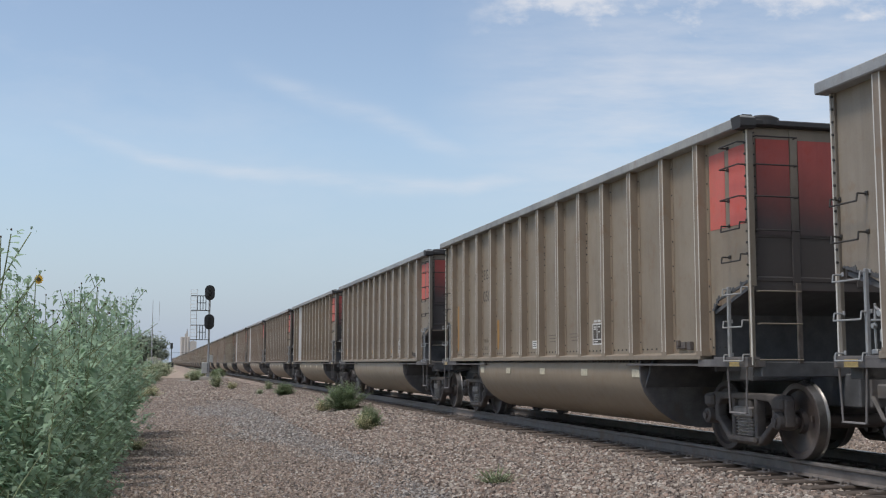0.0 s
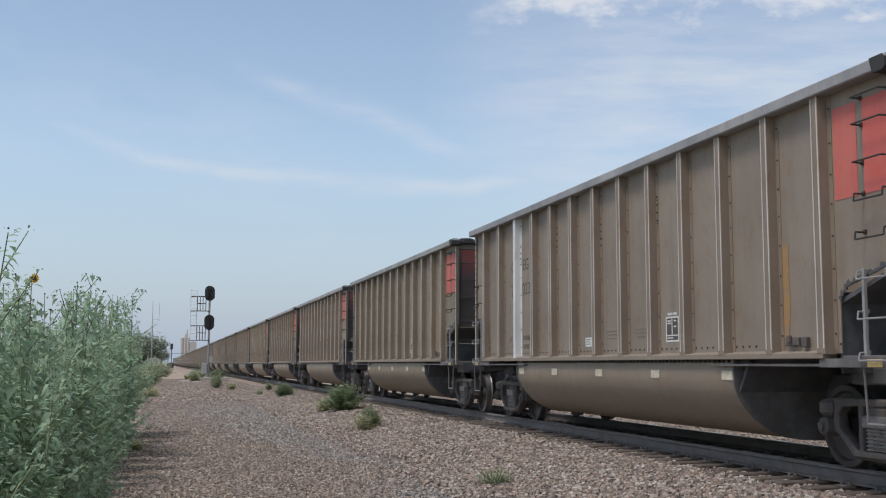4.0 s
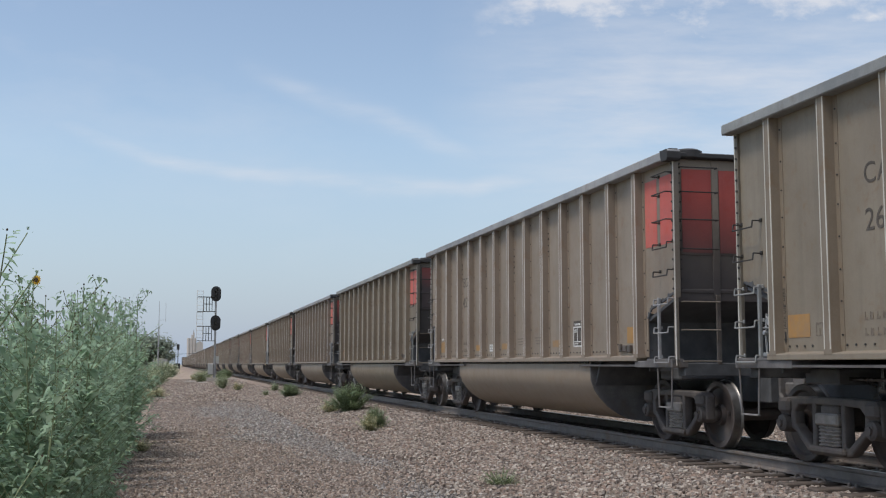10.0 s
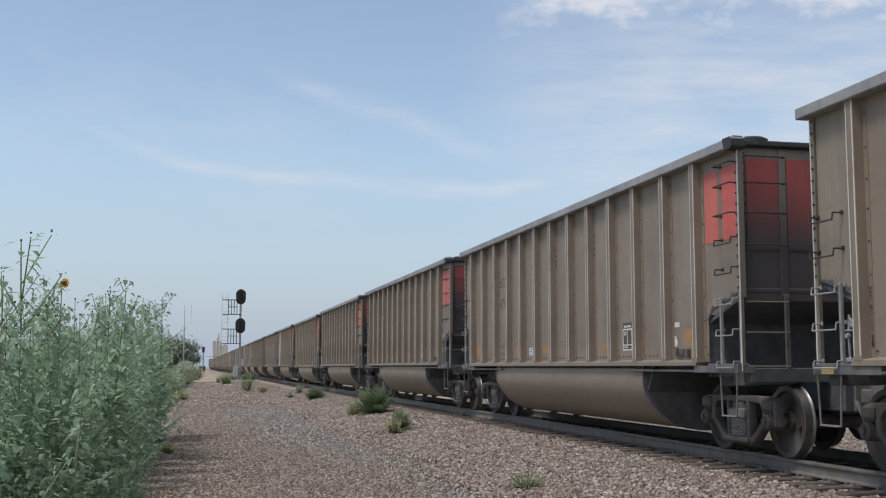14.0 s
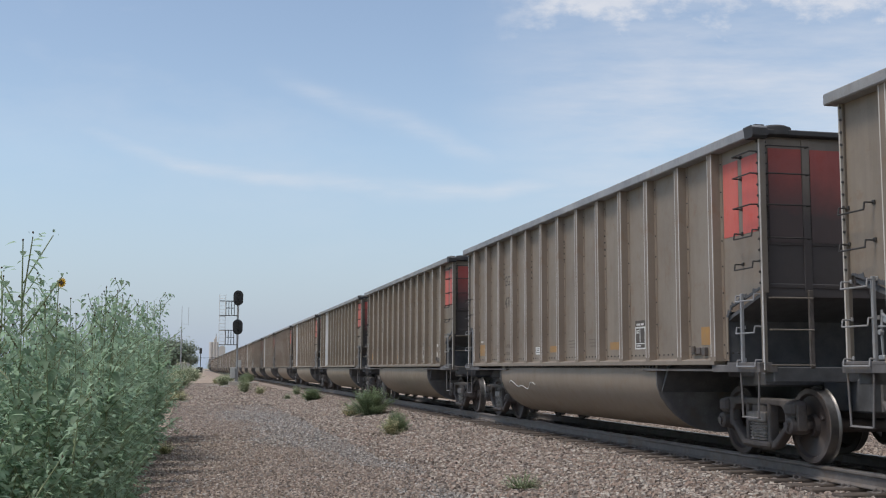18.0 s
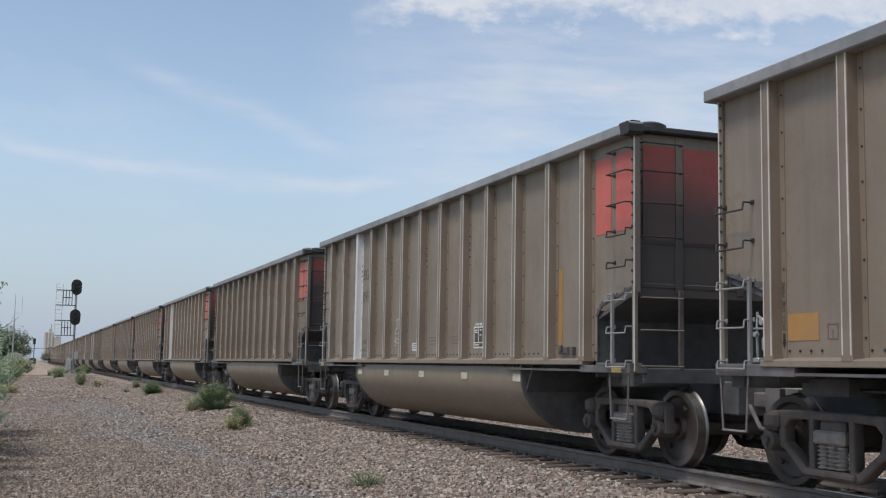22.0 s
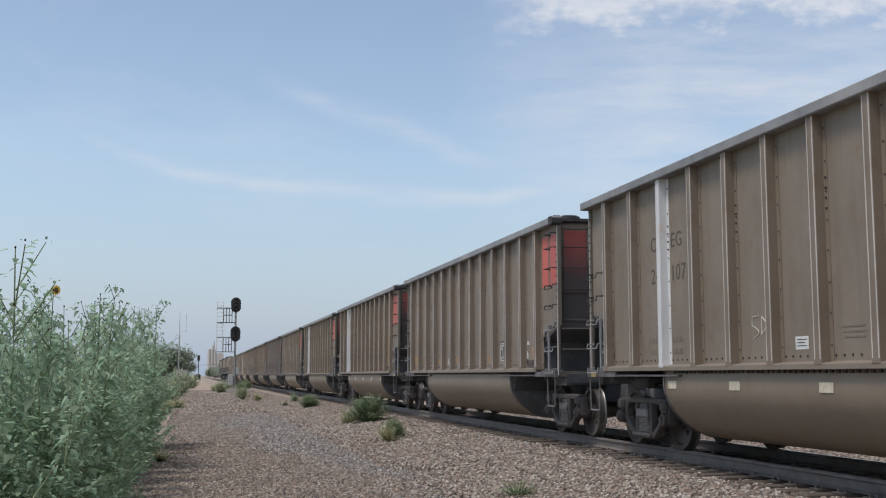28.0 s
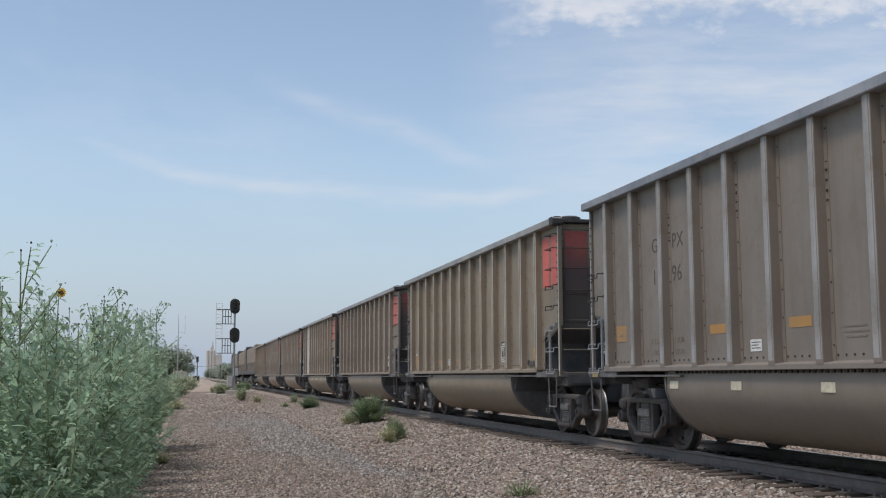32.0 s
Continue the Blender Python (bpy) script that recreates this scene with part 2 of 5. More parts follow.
SIGNALBLACK = plain("signal_black", (0.018, 0.019, 0.021), 0.55, 0, 9, 0.2)
CONCRETE = plain("concrete", (0.44, 0.41, 0.37), 0.85, 0, 3, 0.15)
SILO = plain("silo_concrete", (0.50, 0.47, 0.45), 0.85, 0, 0.25, 0.08)
CABINET = plain("cabinet_paint", (0.40, 0.41, 0.40), 0.5, 0.2, 5, 0.12)
LOCO = plain("locomotive_dusty_paint", (0.205, 0.158, 0.120), 0.6, 0, 0.9, 0.25)
LOCODARK = plain("locomotive_dark", (0.035, 0.035, 0.032), 0.5, 0, 1.5, 0.3)
LENS = plain("dark_lens", (0.05, 0.045, 0.04), 0.15, 0, 9, 0.1)


def stones(name, cols, rough=0.85):
    """Loose stones: one of several stone colours on each island."""
    def build(N, b):
        r = N.add("ShaderNodeNewGeometry").outputs["Random Per Island"]
        p = N.add("ShaderNodeTexCoord").outputs["Object"]
        ramp = N.add("ShaderNodeValToRGB", Fac=r)
        e = ramp.color_ramp.elements
        while len(e) < len(cols):
            e.new(0.5)
        for i, c in enumerate(cols):
            e[i].position, e[i].color = i / len(cols), (*c, 1)
        ramp.color_ramp.interpolation = "CONSTANT"
        n = N.noise(p, 45.0, 4.0)
        col = N.mix(N.ramp(n, 0.3, 0.7, 0.0, 0.2), ramp.outputs[0], (0.20, 0.165, 0.14))
        N.put(b.inputs["Base Color"], col)
        b.inputs["Roughness"].default_value = rough
        bump(N, b, n, 0.3, 0.006)
    return material(name, build)


BALLAST = stones("pink_granite_ballast", [(0.306, 0.246, 0.205), (0.232, 0.185, 0.154), (0.370, 0.320, 0.276), (0.188, 0.162, 0.144), (0.440, 0.398, 0.350), (0.290, 0.215, 0.175), (0.124, 0.099, 0.087)])
PATHBROWN = stones("brown_path_gravel", [(0.285, 0.228, 0.190), (0.215, 0.172, 0.145), (0.340, 0.282, 0.238), (0.170, 0.142, 0.124), (0.395, 0.345, 0.300), (0.250, 0.190, 0.155), (0.120, 0.100, 0.088)])
PATHSTONE = stones("grey_path_gravel", [(0.242, 0.222, 0.208), (0.168, 0.158, 0.152), (0.325, 0.308, 0.290), (0.262, 0.220, 0.188), (0.112, 0.108, 0.106), (0.410, 0.394, 0.370)])


def ground_material():
    def build(N, b):
        p = N.add("ShaderNodeNewGeometry").outputs["Position"]
        x, y, z = N.add("ShaderNodeSeparateXYZ", i0=p).outputs
        wob = N.math("MULTIPLY", N.math("SUBTRACT", N.noise(p, 0.5, 4.0), 0.5), 2.2)
        xw = N.math("ADD", x, wob)
        cell = N.add("ShaderNodeTexVoronoi", Vector=p, Scale=24.0)
        small = N.add("ShaderNodeTexVoronoi", Vector=p, Scale=46.0)
        r1 = N.add("ShaderNodeSeparateColor", i0=cell.outputs["Color"]).outputs[0]
        r2 = N.add("ShaderNodeSeparateColor", i0=small.outputs["Color"]).outputs[1]
        pink = N.mix(r1, (0.18, 0.140, 0.116), (0.39, 0.316, 0.266))
        grey = N.mix(r2, (0.16, 0.136, 0.120), (0.39, 0.335, 0.292))
        soil = N.mix(N.noise(p, 3.0, 6.0), (0.36, 0.275, 0.205), (0.52, 0.415, 0.32))
        bed = N.math("MULTIPLY", N.ramp(xw, -4.9, -3.9), N.ramp(xw, 6.5, 5.0))
        edge = N.ramp(y, 15.0, 33.0, -5.3, -7.2)
        track = N.math("MULTIPLY", N.ramp(N.math("SUBTRACT", N.math("ADD", x, N.math("MULTIPLY", wob, 0.4)), edge), 0.0, 0.9), N.ramp(N.math("ADD", y, N.math("MULTIPLY", wob, 6.0)), 60.0, 38.0, 0.1, 0.95))
        brown = N.mix(r2, (0.17, 0.134, 0.112), (0.36, 0.290, 0.240))
        col = N.mix(track, N.mix(N.ramp(y, 40.0, 75.0, 0.65, 0.45), soil, brown), grey)
        col = N.mix(bed, col, pink)
        wild = N.math("MAXIMUM", N.ramp(xw, -9.0, -11.5), N.ramp(xw, 12.0, 18.0))
        grass = N.mix(N.noise(p, 0.8, 6.0), (0.10, 0.105, 0.045), (0.27, 0.235, 0.12))
        col = N.mix(wild, col, grass)
        shade = N.noise(p, 0.22, 5.0)
        col = N.mix(N.ramp(shade, 0.35, 0.7, 0.0, 0.3), col, (0.46, 0.375, 0.305))
        lumps = N.noise(N.stretch(p, 1.0, 0.45, 1.0), 1.7, 7.0, 0.72)
        col = N.mix(N.ramp(lumps, 0.50, 0.66, 0.0, 0.5), col, (0.20, 0.162, 0.130))
        col = N.mix(N.ramp(lumps, 0.46, 0.32, 0.0, 0.45), col, (0.56, 0.47, 0.39))
        N.put(b.inputs["Base Color"], col)
        b.inputs["Roughness"].default_value = 0.92
        h = N.math("ADD", N.math("MULTIPLY", cell.outputs["Distance"], -1.0), N.math("MULTIPLY", small.outputs["Distance"], -0.6))
        bump(N, b, h, 0.9, 0.03)
    return material("gravel_and_dry_ground", build)


GROUND = ground_material()


def leaf_material(name, dark, light, back=0.25):
    def build(N, b):
        r = N.add("ShaderNodeNewGeometry").outputs["Random Per Island"]
        p = N.add("ShaderNodeTexCoord").outputs["Object"]
        col = N.mix(r, dark, light)
        col = N.mix(N.ramp(N.noise(p, 2.0, 3.0), 0.35, 0.7, 0.0, 0.5), col, tuple(c * 0.8 for c in dark))
        N.put(b.inputs["Base Color"], col)
        b.inputs["Roughness"].default_value = 0.6
        tr = N.add("ShaderNodeBsdfTranslucent", Color=N.mix(0.5, col, tuple(min(1, c * 2.2) for c in light)))
        mixer = N.add("ShaderNodeMixShader", i0=back, i1=b, i2=tr)
        out = [n for n in N.t.nodes if n.type == "OUTPUT_MATERIAL"][0]
        N.put(out.inputs["Surface"], mixer)
    return material(name, build)


LEAF = leaf_material("sunflower_leaf", (0.182, 0.262, 0.180), (0.254, 0.350, 0.246), 0.60)
STEM = plain("green_stem", (0.17, 0.21, 0.11), 0.6, 0, 6, 0.3)
WEED = leaf_material("weed_leaf", (0.25, 0.31, 0.20), (0.44, 0.50, 0.345), 0.5)
DARKWEED = leaf_material("dark_weed_leaf", (0.160, 0.214, 0.128), (0.275, 0.342, 0.212), 0.5)
DRYWEED = leaf_material("dry_weed", (0.45, 0.42, 0.24), (0.62, 0.57, 0.36), 0.45)
# far foliage is lightened: distance haze is mixed into its leaf colour
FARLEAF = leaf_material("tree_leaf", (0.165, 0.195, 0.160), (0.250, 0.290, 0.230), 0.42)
BARK = plain("bark", (0.12, 0.095, 0.07), 0.9, 0, 3, 0.3)
PETAL = plain("yellow_petal", (0.62, 0.36, 0.03), 0.6, 0, 9, 0.15)
DISK = plain("dark_flower_disk", (0.055, 0.035, 0.02), 0.8, 0, 20, 0.3)


# ---- mesh tools ----
class Shape:
    """Collects solids and turns them into one mesh."""

    def __init__(self):
        self.v, self.f, self.m = [], [], []

    def add(self, verts, faces, mat=0):
        k = len(self.v)
        self.v += [tuple(p) for p in verts]
        self.f += [tuple(i + k for i in f) for f in faces]
        self.m += [mat] * len(faces)
        return self

    def box(self, x0, x1, y0, y1, z0, z1, c=0.0, mat=0, m=None):
        """A box with its edges cut back by c."""
        x0, x1, y0, y1, z0, z1 = min(x0, x1), max(x0, x1), min(y0, y1), max(y0, y1), min(z0, z1), max(z0, z1)
        c = min(c, (x1 - x0) * 0.45, (y1 - y0) * 0.45, (z1 - z0) * 0.45)
        bm = bmesh.new()
        s = bmesh.ops.create_cube(bm, size=1.0, matrix=Matrix.LocRotScale(((x0 + x1) / 2, (y0 + y1) / 2, (z0 + z1) / 2), None, (x1 - x0, y1 - y0, z1 - z0)))
        if c > 0:
            bmesh.ops.bevel(bm, geom=bm.edges[:], offset=c, segments=1, affect="EDGES", profile=0.5)
        if m is not None:
            bm.transform(m)
        bm.verts.index_update()
        self.add([v.co for v in bm.verts], [[v.index for v in f.verts] for f in bm.faces], mat)
        bm.free()
        return self

    def beam(self, p, q, w, h, c=0.0, mat=0, up=(0, 0, 1)):
        """A box of width w and height h from p to q."""
        p, q = Vector(p), Vector(q)
        d = (q - p)
        n = d.length
        y = d.normalized()
        x = y.cross(Vector(up))
        x = x.normalized() if x.length > 1e-4 else Vector((1, 0, 0))
        z = x.cross(y)
        m = Matrix((x, y, z)).transposed().to_4x4()
        m.translation = p
        return self.box(-w / 2, w / 2, 0, n, -h / 2, h / 2, c, mat, m)

    def rod(self, p, q, r, n=6, mat=0, r2=None):
        p, q = Vector(p), Vector(q)
        r2 = r if r2 is None else r2
        d = (q - p).normalized()
        a = d.orthogonal().normalized()
        b = d.cross(a)
        ring = [(a * math.cos(i * math.tau / n) + b * math.sin(i * math.tau / n)) for i in range(n)]
        v = [p + o * r for o in ring] + [q + o * r2 for o in ring]
        f = [(i, (i + 1) % n, n + (i + 1) % n, n + i) for i in range(n)] + [tuple(range(n))[::-1], tuple(range(n, 2 * n))]
        return self.add(v, f, mat)

    def pipe(self, pts, r, n=6, mat=0):
        for a, b in zip(pts, pts[1:]):
            self.rod(a, b, r, n, mat)
        return self

    def lathe(self, prof, axis="x", centre=(0, 0, 0), n=24, mats=None):
        """prof: (along, radius) pairs, turned about the axis."""
        v, f, mm = [], [], []
        for a, r in prof:
            for i in range(n):
                t = i * math.tau / n
                c, s = r * math.cos(t), r * math.sin(t)
                o = {"x": (a, c, s), "y": (c, a, s), "z": (c, s, a)}[axis]
                v.append(Vector(o) + Vector(centre))
        for j in range(len(prof) - 1):
            for i in range(n):
                k = (i + 1) % n
                f.append((j * n + i, j * n + k, (j + 1) * n + k, (j + 1) * n + i))
                mm.append(mats[j] if mats else 0)
        k = len(self.v)
        self.v += [tuple(p) for p in v]
        self.f += [tuple(i + k for i in g) for g in f]
        self.m += mm
        return self

    def prism(self, prof, axis, a, b, mat=0):
        """A closed outline pushed along an axis from a to b; prof holds the other two coordinates in x, y, z order."""
        def at(p, s):
            return {"x": (s, *p), "y": (p[0], s, p[1]), "z": (*p, s)}[axis]
        n = len(prof)
        v = [at(p, a) for p in prof] + [at(p, b) for p in prof]
        f = [(i, (i + 1) % n, n + (i + 1) % n, n + i) for i in range(n)] + [tuple(range(n))[::-1], tuple(range(n, 2 * n))]
        return self.add(v, f, mat)

    def mesh(self, name, mats, smooth=True):
        me = bpy.data.meshes.new(name)
        me.from_pydata(self.v, [], self.f)
        mats = mats if isinstance(mats, (list, tuple)) else [mats]
        for m in mats:
            me.materials.append(m)
        me.polygons.foreach_set("material_index", self.m)
        bm = bmesh.new()
        bm.from_mesh(me)
        bmesh.ops.recalc_face_normals(bm, faces=bm.faces[:])
        bm.to_mesh(me)
        bm.free()
        if smooth:
            me.polygons.foreach_set("use_smooth", [True] * len(me.polygons))
            me.set_sharp_from_angle(angle=radians(32))
        me.update()
        return me


def put(name, mesh, parent=None, m=None, label=""):
    """One object on a mesh, under its thing."""
    ob = new(name, mesh)
    if parent is not None:
        ob.parent = parent
    if m is not None:
        ob.matrix_basis = m
    if label:
        tagged(ob, label)
    return ob


def thing(name, label, category, group="", m=None, data=None, kind=""):
    ob = new(name, data)
    if m is not None:
        ob.matrix_basis = m
    return tagged(ob, label, category, group, kind)


# ---- ground and line ----
def smooth(a, b, v):
    t = min(1.0, max(0.0, (v - a) / (b - a)))
    return t * t * (3 - 2 * t)


def ground_z(x, y):
    """Height of the ground: ballast bed, shoulder, gravel path, rough land."""
    a = abs(x)
    z = -0.255
    if a > 1.2:
        z = -0.255 - 0.315 * smooth(1.2, 4.2, a) if x < 0 else -0.255 - 0.36 * smooth(1.4, 3.8, a)
    if x < -4:
        z += 0.035 * noise.noise((x * 0.5, y * 0.22, 3)) * smooth(4, 5, -x)
    elif a > 1.5:
        z += 0.03 * noise.noise((x * 0.9, y * 0.6, 7))
    if x < -8.4:
        z += 0.25 * smooth(8.4, 14, -x) * noise.noise((x * 0.1, y * 0.06, 1))
    return z


def ground_sheet():
    xs = [-3500, -1200, -400, -150, -60, -30, -20, -15, -12] + [-11 + 0.25 * i for i in range(49)] + [1.5, 2, 2.5, 3, 3.5, 4, 5, 7, 10, 16, 30, 80, 250, 900, 3500]
    ys = [-1500, -400, -120, -50, -20, -8, 0, 4] + [6 + 0.4 * i for i in range(110)] + [52, 56, 60, 66, 72, 80, 90, 105, 125, 150, 190, 250, 340, 480, 700, 1100, 1900, 3600]
    v = [(x, y, ground_z(x, y)) for y in ys for x in xs]
    n = len(xs)
    f = [(j * n + i, j * n + i + 1, (j + 1) * n + i + 1, (j + 1) * n + i) for j in range(len(ys) - 1) for i in range(n - 1)]
    me = bpy.data.meshes.new("ground")
    me.from_pydata(v, [], f)
    me.materials.append(GROUND)
    me.polygons.foreach_set("use_smooth", [True] * len(me.polygons))
    tagged(new("ground", me), "pinkish gravel and dry rough land beside the railway line", "ground", kind="structure")


ground_sheet()


def stone_field(name, label, mat, spots, sizes, seed, dz=0.3):
    """Loose stones, each a lumpy eight-cornered solid, as one mesh."""
    rng = np.random.default_rng(seed)
    n = len(spots)
    cube = np.array([(x, y, z) for x in (-1, 1) for y in (-1, 1) for z in (-1, 1)], float) * 0.5
    quads = np.array([(0, 1, 3, 2), (4, 6, 7, 5), (0, 4, 5, 1), (2, 3, 7, 6), (1, 5, 7, 3)])      # the underside lies in the gravel
    v = cube[None] * rng.uniform(0.60, 1.10, (n, 8, 3)) * np.where(cube[:, 2:] > 0, 0.80, 1.0)[None] * sizes[:, None, None] * rng.uniform(0.7, 1.3, (n, 1, 3))
    a, b = rng.uniform(0, math.tau, n), rng.uniform(-0.6, 0.6, n)
    ca, sa, cb, sb = np.cos(a), np.sin(a), np.cos(b), np.sin(b)
    x, y, z = v[..., 0], v[..., 1], v[..., 2]
    y, z = y * cb[:, None] - z * sb[:, None], y * sb[:, None] + z * cb[:, None]
    x, y = x * ca[:, None] - y * sa[:, None], x * sa[:, None] + y * ca[:, None]
    v = np.stack([x, y, z], -1) + spots[:, None, :]
    v[..., 2] += (sizes * dz)[:, None]
    f = (quads[None] + 8 * np.arange(n)[:, None, None]).reshape(-1, 4)
    me = bpy.data.meshes.new(name)
    me.vertices.add(n * 8)
    me.vertices.foreach_set("co", v.reshape(-1))
    me.loops.add(len(f) * 4)
    me.loops.foreach_set("vertex_index", f.reshape(-1).astype(np.int32))
    me.polygons.add(len(f))
    me.polygons.foreach_set("loop_start", np.arange(0, len(f) * 4, 4, dtype=np.int32))
    me.update(calc_edges=True)
    me.polygons.foreach_set("use_smooth", [False] * len(f))
    me.materials.append(mat)
    return tagged(new(name, me), label, "gravel", kind="stuff")


def scatter(x0, x1, y0, y1, count, seed, keep=None):
    rng = np.random.default_rng(seed)
    x, y = rng.uniform(x0, x1, count), rng.uniform(y0, y1, count)
    if keep is not None:
        ok = keep(x, y, rng)
        x, y = x[ok], y[ok]
    return np.array([(a, b, ground_z(a, b)) for a, b in zip(x, y)])


def rail_profile():
    half = [(0.0, 0.0), (0.030, -0.002), (0.037, -0.012), (0.037, -0.038), (0.010, -0.050), (0.009, -0.140), (0.030, -0.152), (0.075, -0.163), (0.075, -0.173), (0.0, -0.173)]
    return half[1:-1] + [(-x, z) for x, z in half[1:-1]][::-1]


def rails():
    for sx in (-1, 1):
        s = Shape()
        prof = [(x + sx * 0.755, z) for x, z in rail_profile()]
        s.prism(prof, "y", -160, 1500)
        ob = new("rail", s.mesh("rail", [RAIL]))
        tagged(ob, "dark rusty steel rail with a worn bright head", "rail", "running rails", "structure")
        h = Shape()
        h.box(sx * 0.755 - 0.029, sx * 0.755 + 0.029, -160, 1500, -0.001, 0.0005)
        put("rail_head", h.mesh("rail_head", [RAILTOP]), ob, label="worn bright running surface")


rails()
RAILWAY = thing("track_bed", "wooden ties with steel plates bedded in pink ballast", "railway track", kind="structure")


def ties():
    s = Shape()
    s.box(-1.36, 1.36, -0.115, 0.115, -0.36, -0.178, 0.012)
    wood = s.mesh("tie", [TIE])
    p = Shape()
    for sx in (-1, 1):
        p.box(sx * 0.755 - 0.18, sx * 0.755 + 0.18, -0.095, 0.095, -0.186, -0.168, 0.004)
        for dx, dy in ((-0.10, -0.06), (0.10, 0.06), (-0.10, 0.06), (0.10, -0.06), (-0.15, 0), (0.15, 0)):
            p.box(sx * 0.755 + dx - 0.014, sx * 0.755 + dx + 0.014, dy - 0.016, dy + 0.016, -0.17, -0.135, 0.005)
    plate = p.mesh("tie_plate", [RAIL])
    rng = random.Random(5)
    far = Shape()
    for i in range(-60, 2200):
        y = 0.52 * i + rng.uniform(-0.03, 0.03)
        m = pose(rng.uniform(-0.06, 0.06), y, rng.uniform(-0.015, 0.0), 0, 0, rng.uniform(-1.6, 1.6))
        if 8 <= i < 155:
            t = put("tie", wood, RAILWAY, m)
            if i < 80:
                put("tie_plate_pair", plate, t)
        elif i < 700:
            far.box(-1.3, 1.3, y - 0.115, y + 0.115, -0.36, -0.185)
    tagged(put("far_tie_run", far.mesh("far_tie_run", [TIE]), RAILWAY), kind="stuff")


# ---- coal cars ----
SPACING, FIRST = 16.18, 18.86         # coupled length; where car 0 stands at the start
RIBS = [6.431, 5.355, 4.284, 3.259, 2.254, 1.244, 0.236, -0.797, -1.829, -2.845, -3.887, -4.980, -5.996]


UNEVEN = [-0.012, 0.047, 0.081, 0.127, 0.223, 0.214, 0.205, 0.195, 0.04, -0.074, -0.066, -0.031, -0.136, -0.124, 0.05, 0.025, 0.0, -0.025, 0.149, 0.055, -0.035, -0.116, -0.181, -0.001, -0.049, -0.056, -0.063, -0.07, -0.041, -0.109, 0.06, 0.004, -0.013]


def rolled(t):
    """Metres that the train has run by t seconds: it slows down a little, and not quite evenly."""
    k = min(31, int(t))
    slip = UNEVEN[k] + (UNEVEN[k + 1] - UNEVEN[k]) * (t - k)
    return 21.06017 * t - 0.0276590 * t * t + 0.000302456 * t ** 3 - 0.0675 - slip


def body_meshes():
    M = {}
    # side sheet with its lower corners cut away at the ends
    def outline():
        a = []
        for s, q in ((1, 6.45), (-1, 6.26)):
            e = [(s * q, 1.24), (s * q, 1.83), (s * (q + 0.12), 1.92), (s * 6.85, 2.03), (s * 7.18, 2.12), (s * 7.18, 3.94)]
            a += e if s == 1 else e[::-1]
        return a
    for sx, nm in ((-1, "side_wall"), (1, "other_side_wall")):
        M[nm] = Shape().prism(outline(), "x", sx * 1.47, sx * 1.485).mesh(nm, [SIDE])
        s = Shape()
        s.box(sx * 1.45, sx * 1.645, -7.33, 7.33, 3.918, 4.045, 0.012)
        M["top_chord" + nm[0]] = s.mesh("top_chord", [CHORD])
        s = Shape()
        s.prism([(sx * 1.44, 1.185), (sx * 1.595, 1.185), (sx * 1.605, 1.192), (sx * 1.605, 1.245), (sx * 1.595, 1.255), (sx * 1.50, 1.268), (sx * 1.44, 1.30)], "y", -6.10, 6.47)
        M["side_sill" + nm[0]] = s.mesh("side_sill", [SIDE])
        s = Shape()
        s.box(sx * 1.35, sx * 1.585, -6.0, -7.235, 1.095, 1.186, 0.006)
        s.box(sx * 1.42, sx * 1.587, -6.42, -7.237, 1.180, 1.215, 0.004)
        s.box(sx * 1.40, sx * 1.575, -3.7, -6.05, 1.105, 1.135, 0.004)
        M["end_platform" + nm[0]] = s.mesh("end_platform", [UNDER])
        # hat rib: narrow outer face, deep flank, bolted flanges
        s = Shape()
        zb, zt = 1.262, 3.93
        s.prism([(0.02, 0.012), (-0.112, -0.004), (-0.12, -0.014), (-0.12, -0.124), (-0.112, -0.134), (0.02, -0.150)], "z", zb + 0.02, zt)
        for y0, y1 in ((-0.008, -0.024), (-0.112, -0.130)):
            s.box(-0.117, -0.1215, y0, y1, zb + 0.03, zt, 0.0, 1)
        s.box(0.0, -0.012, -0.145, -0.215, zb, zt)
        s.box(0.0, -0.012, 0.0, 0.035, zb, zt)
        s.prism([(0.0, 0.01), (-0.125, -0.005), (-0.125, -0.150), (0.0, -0.165)], "z", zb - 0.03, zb + 0.03)
        rng = random.Random(3)
        for k in range(8):
            z = 1.45 + 0.33 * k + rng.uniform(-0.02, 0.02)
            s.rod((-0.010, -0.188, z), (-0.022, -0.188, z), 0.0105, 6, 2)
        if sx == 1:
            s.v = [(-x, y, z) for x, y, z in s.v]
        if sx == -1:
            M["ribs"] = s.mesh("rib", [RIBPAINT, WORN, IRON])
        else:
            row = Shape()
            for y in RIBS:
                k = len(row.v)
                row.v += [(a + 1.48, b + y, c) for a, b, c in s.v]
                row.f += [tuple(i + k for i in f) for f in s.f]
                row.m += s.m
            M["rib_run"] = row.mesh("rib_run", [RIBPAINT, WORN, IRON])
        if sx == -1:
            p = Shape()
            p.v, p.f, p.m = list(s.v), list(s.f), list(s.m)
            p.box(-0.1205, -0.1235, -0.006, -0.10, zb + 0.01, zt, 0.0, 1)
            M["pale_rib"] = p.mesh("pale_rib", [RIBPAINT, PATCHY, IRON])
            w = s.mesh("bare_rib", [BARE, BARE, IRON])
            M["bare_rib"] = w
            s2 = Shape()
            for k in range(4):
                s2.rod((-0.010, -0.188, 3.0 + 0.11 * k), (-0.028, -0.188, 3.0 + 0.11 * k), 0.0135, 6)
            M["bolts"] = s2.mesh("bolt_row", [IRON])
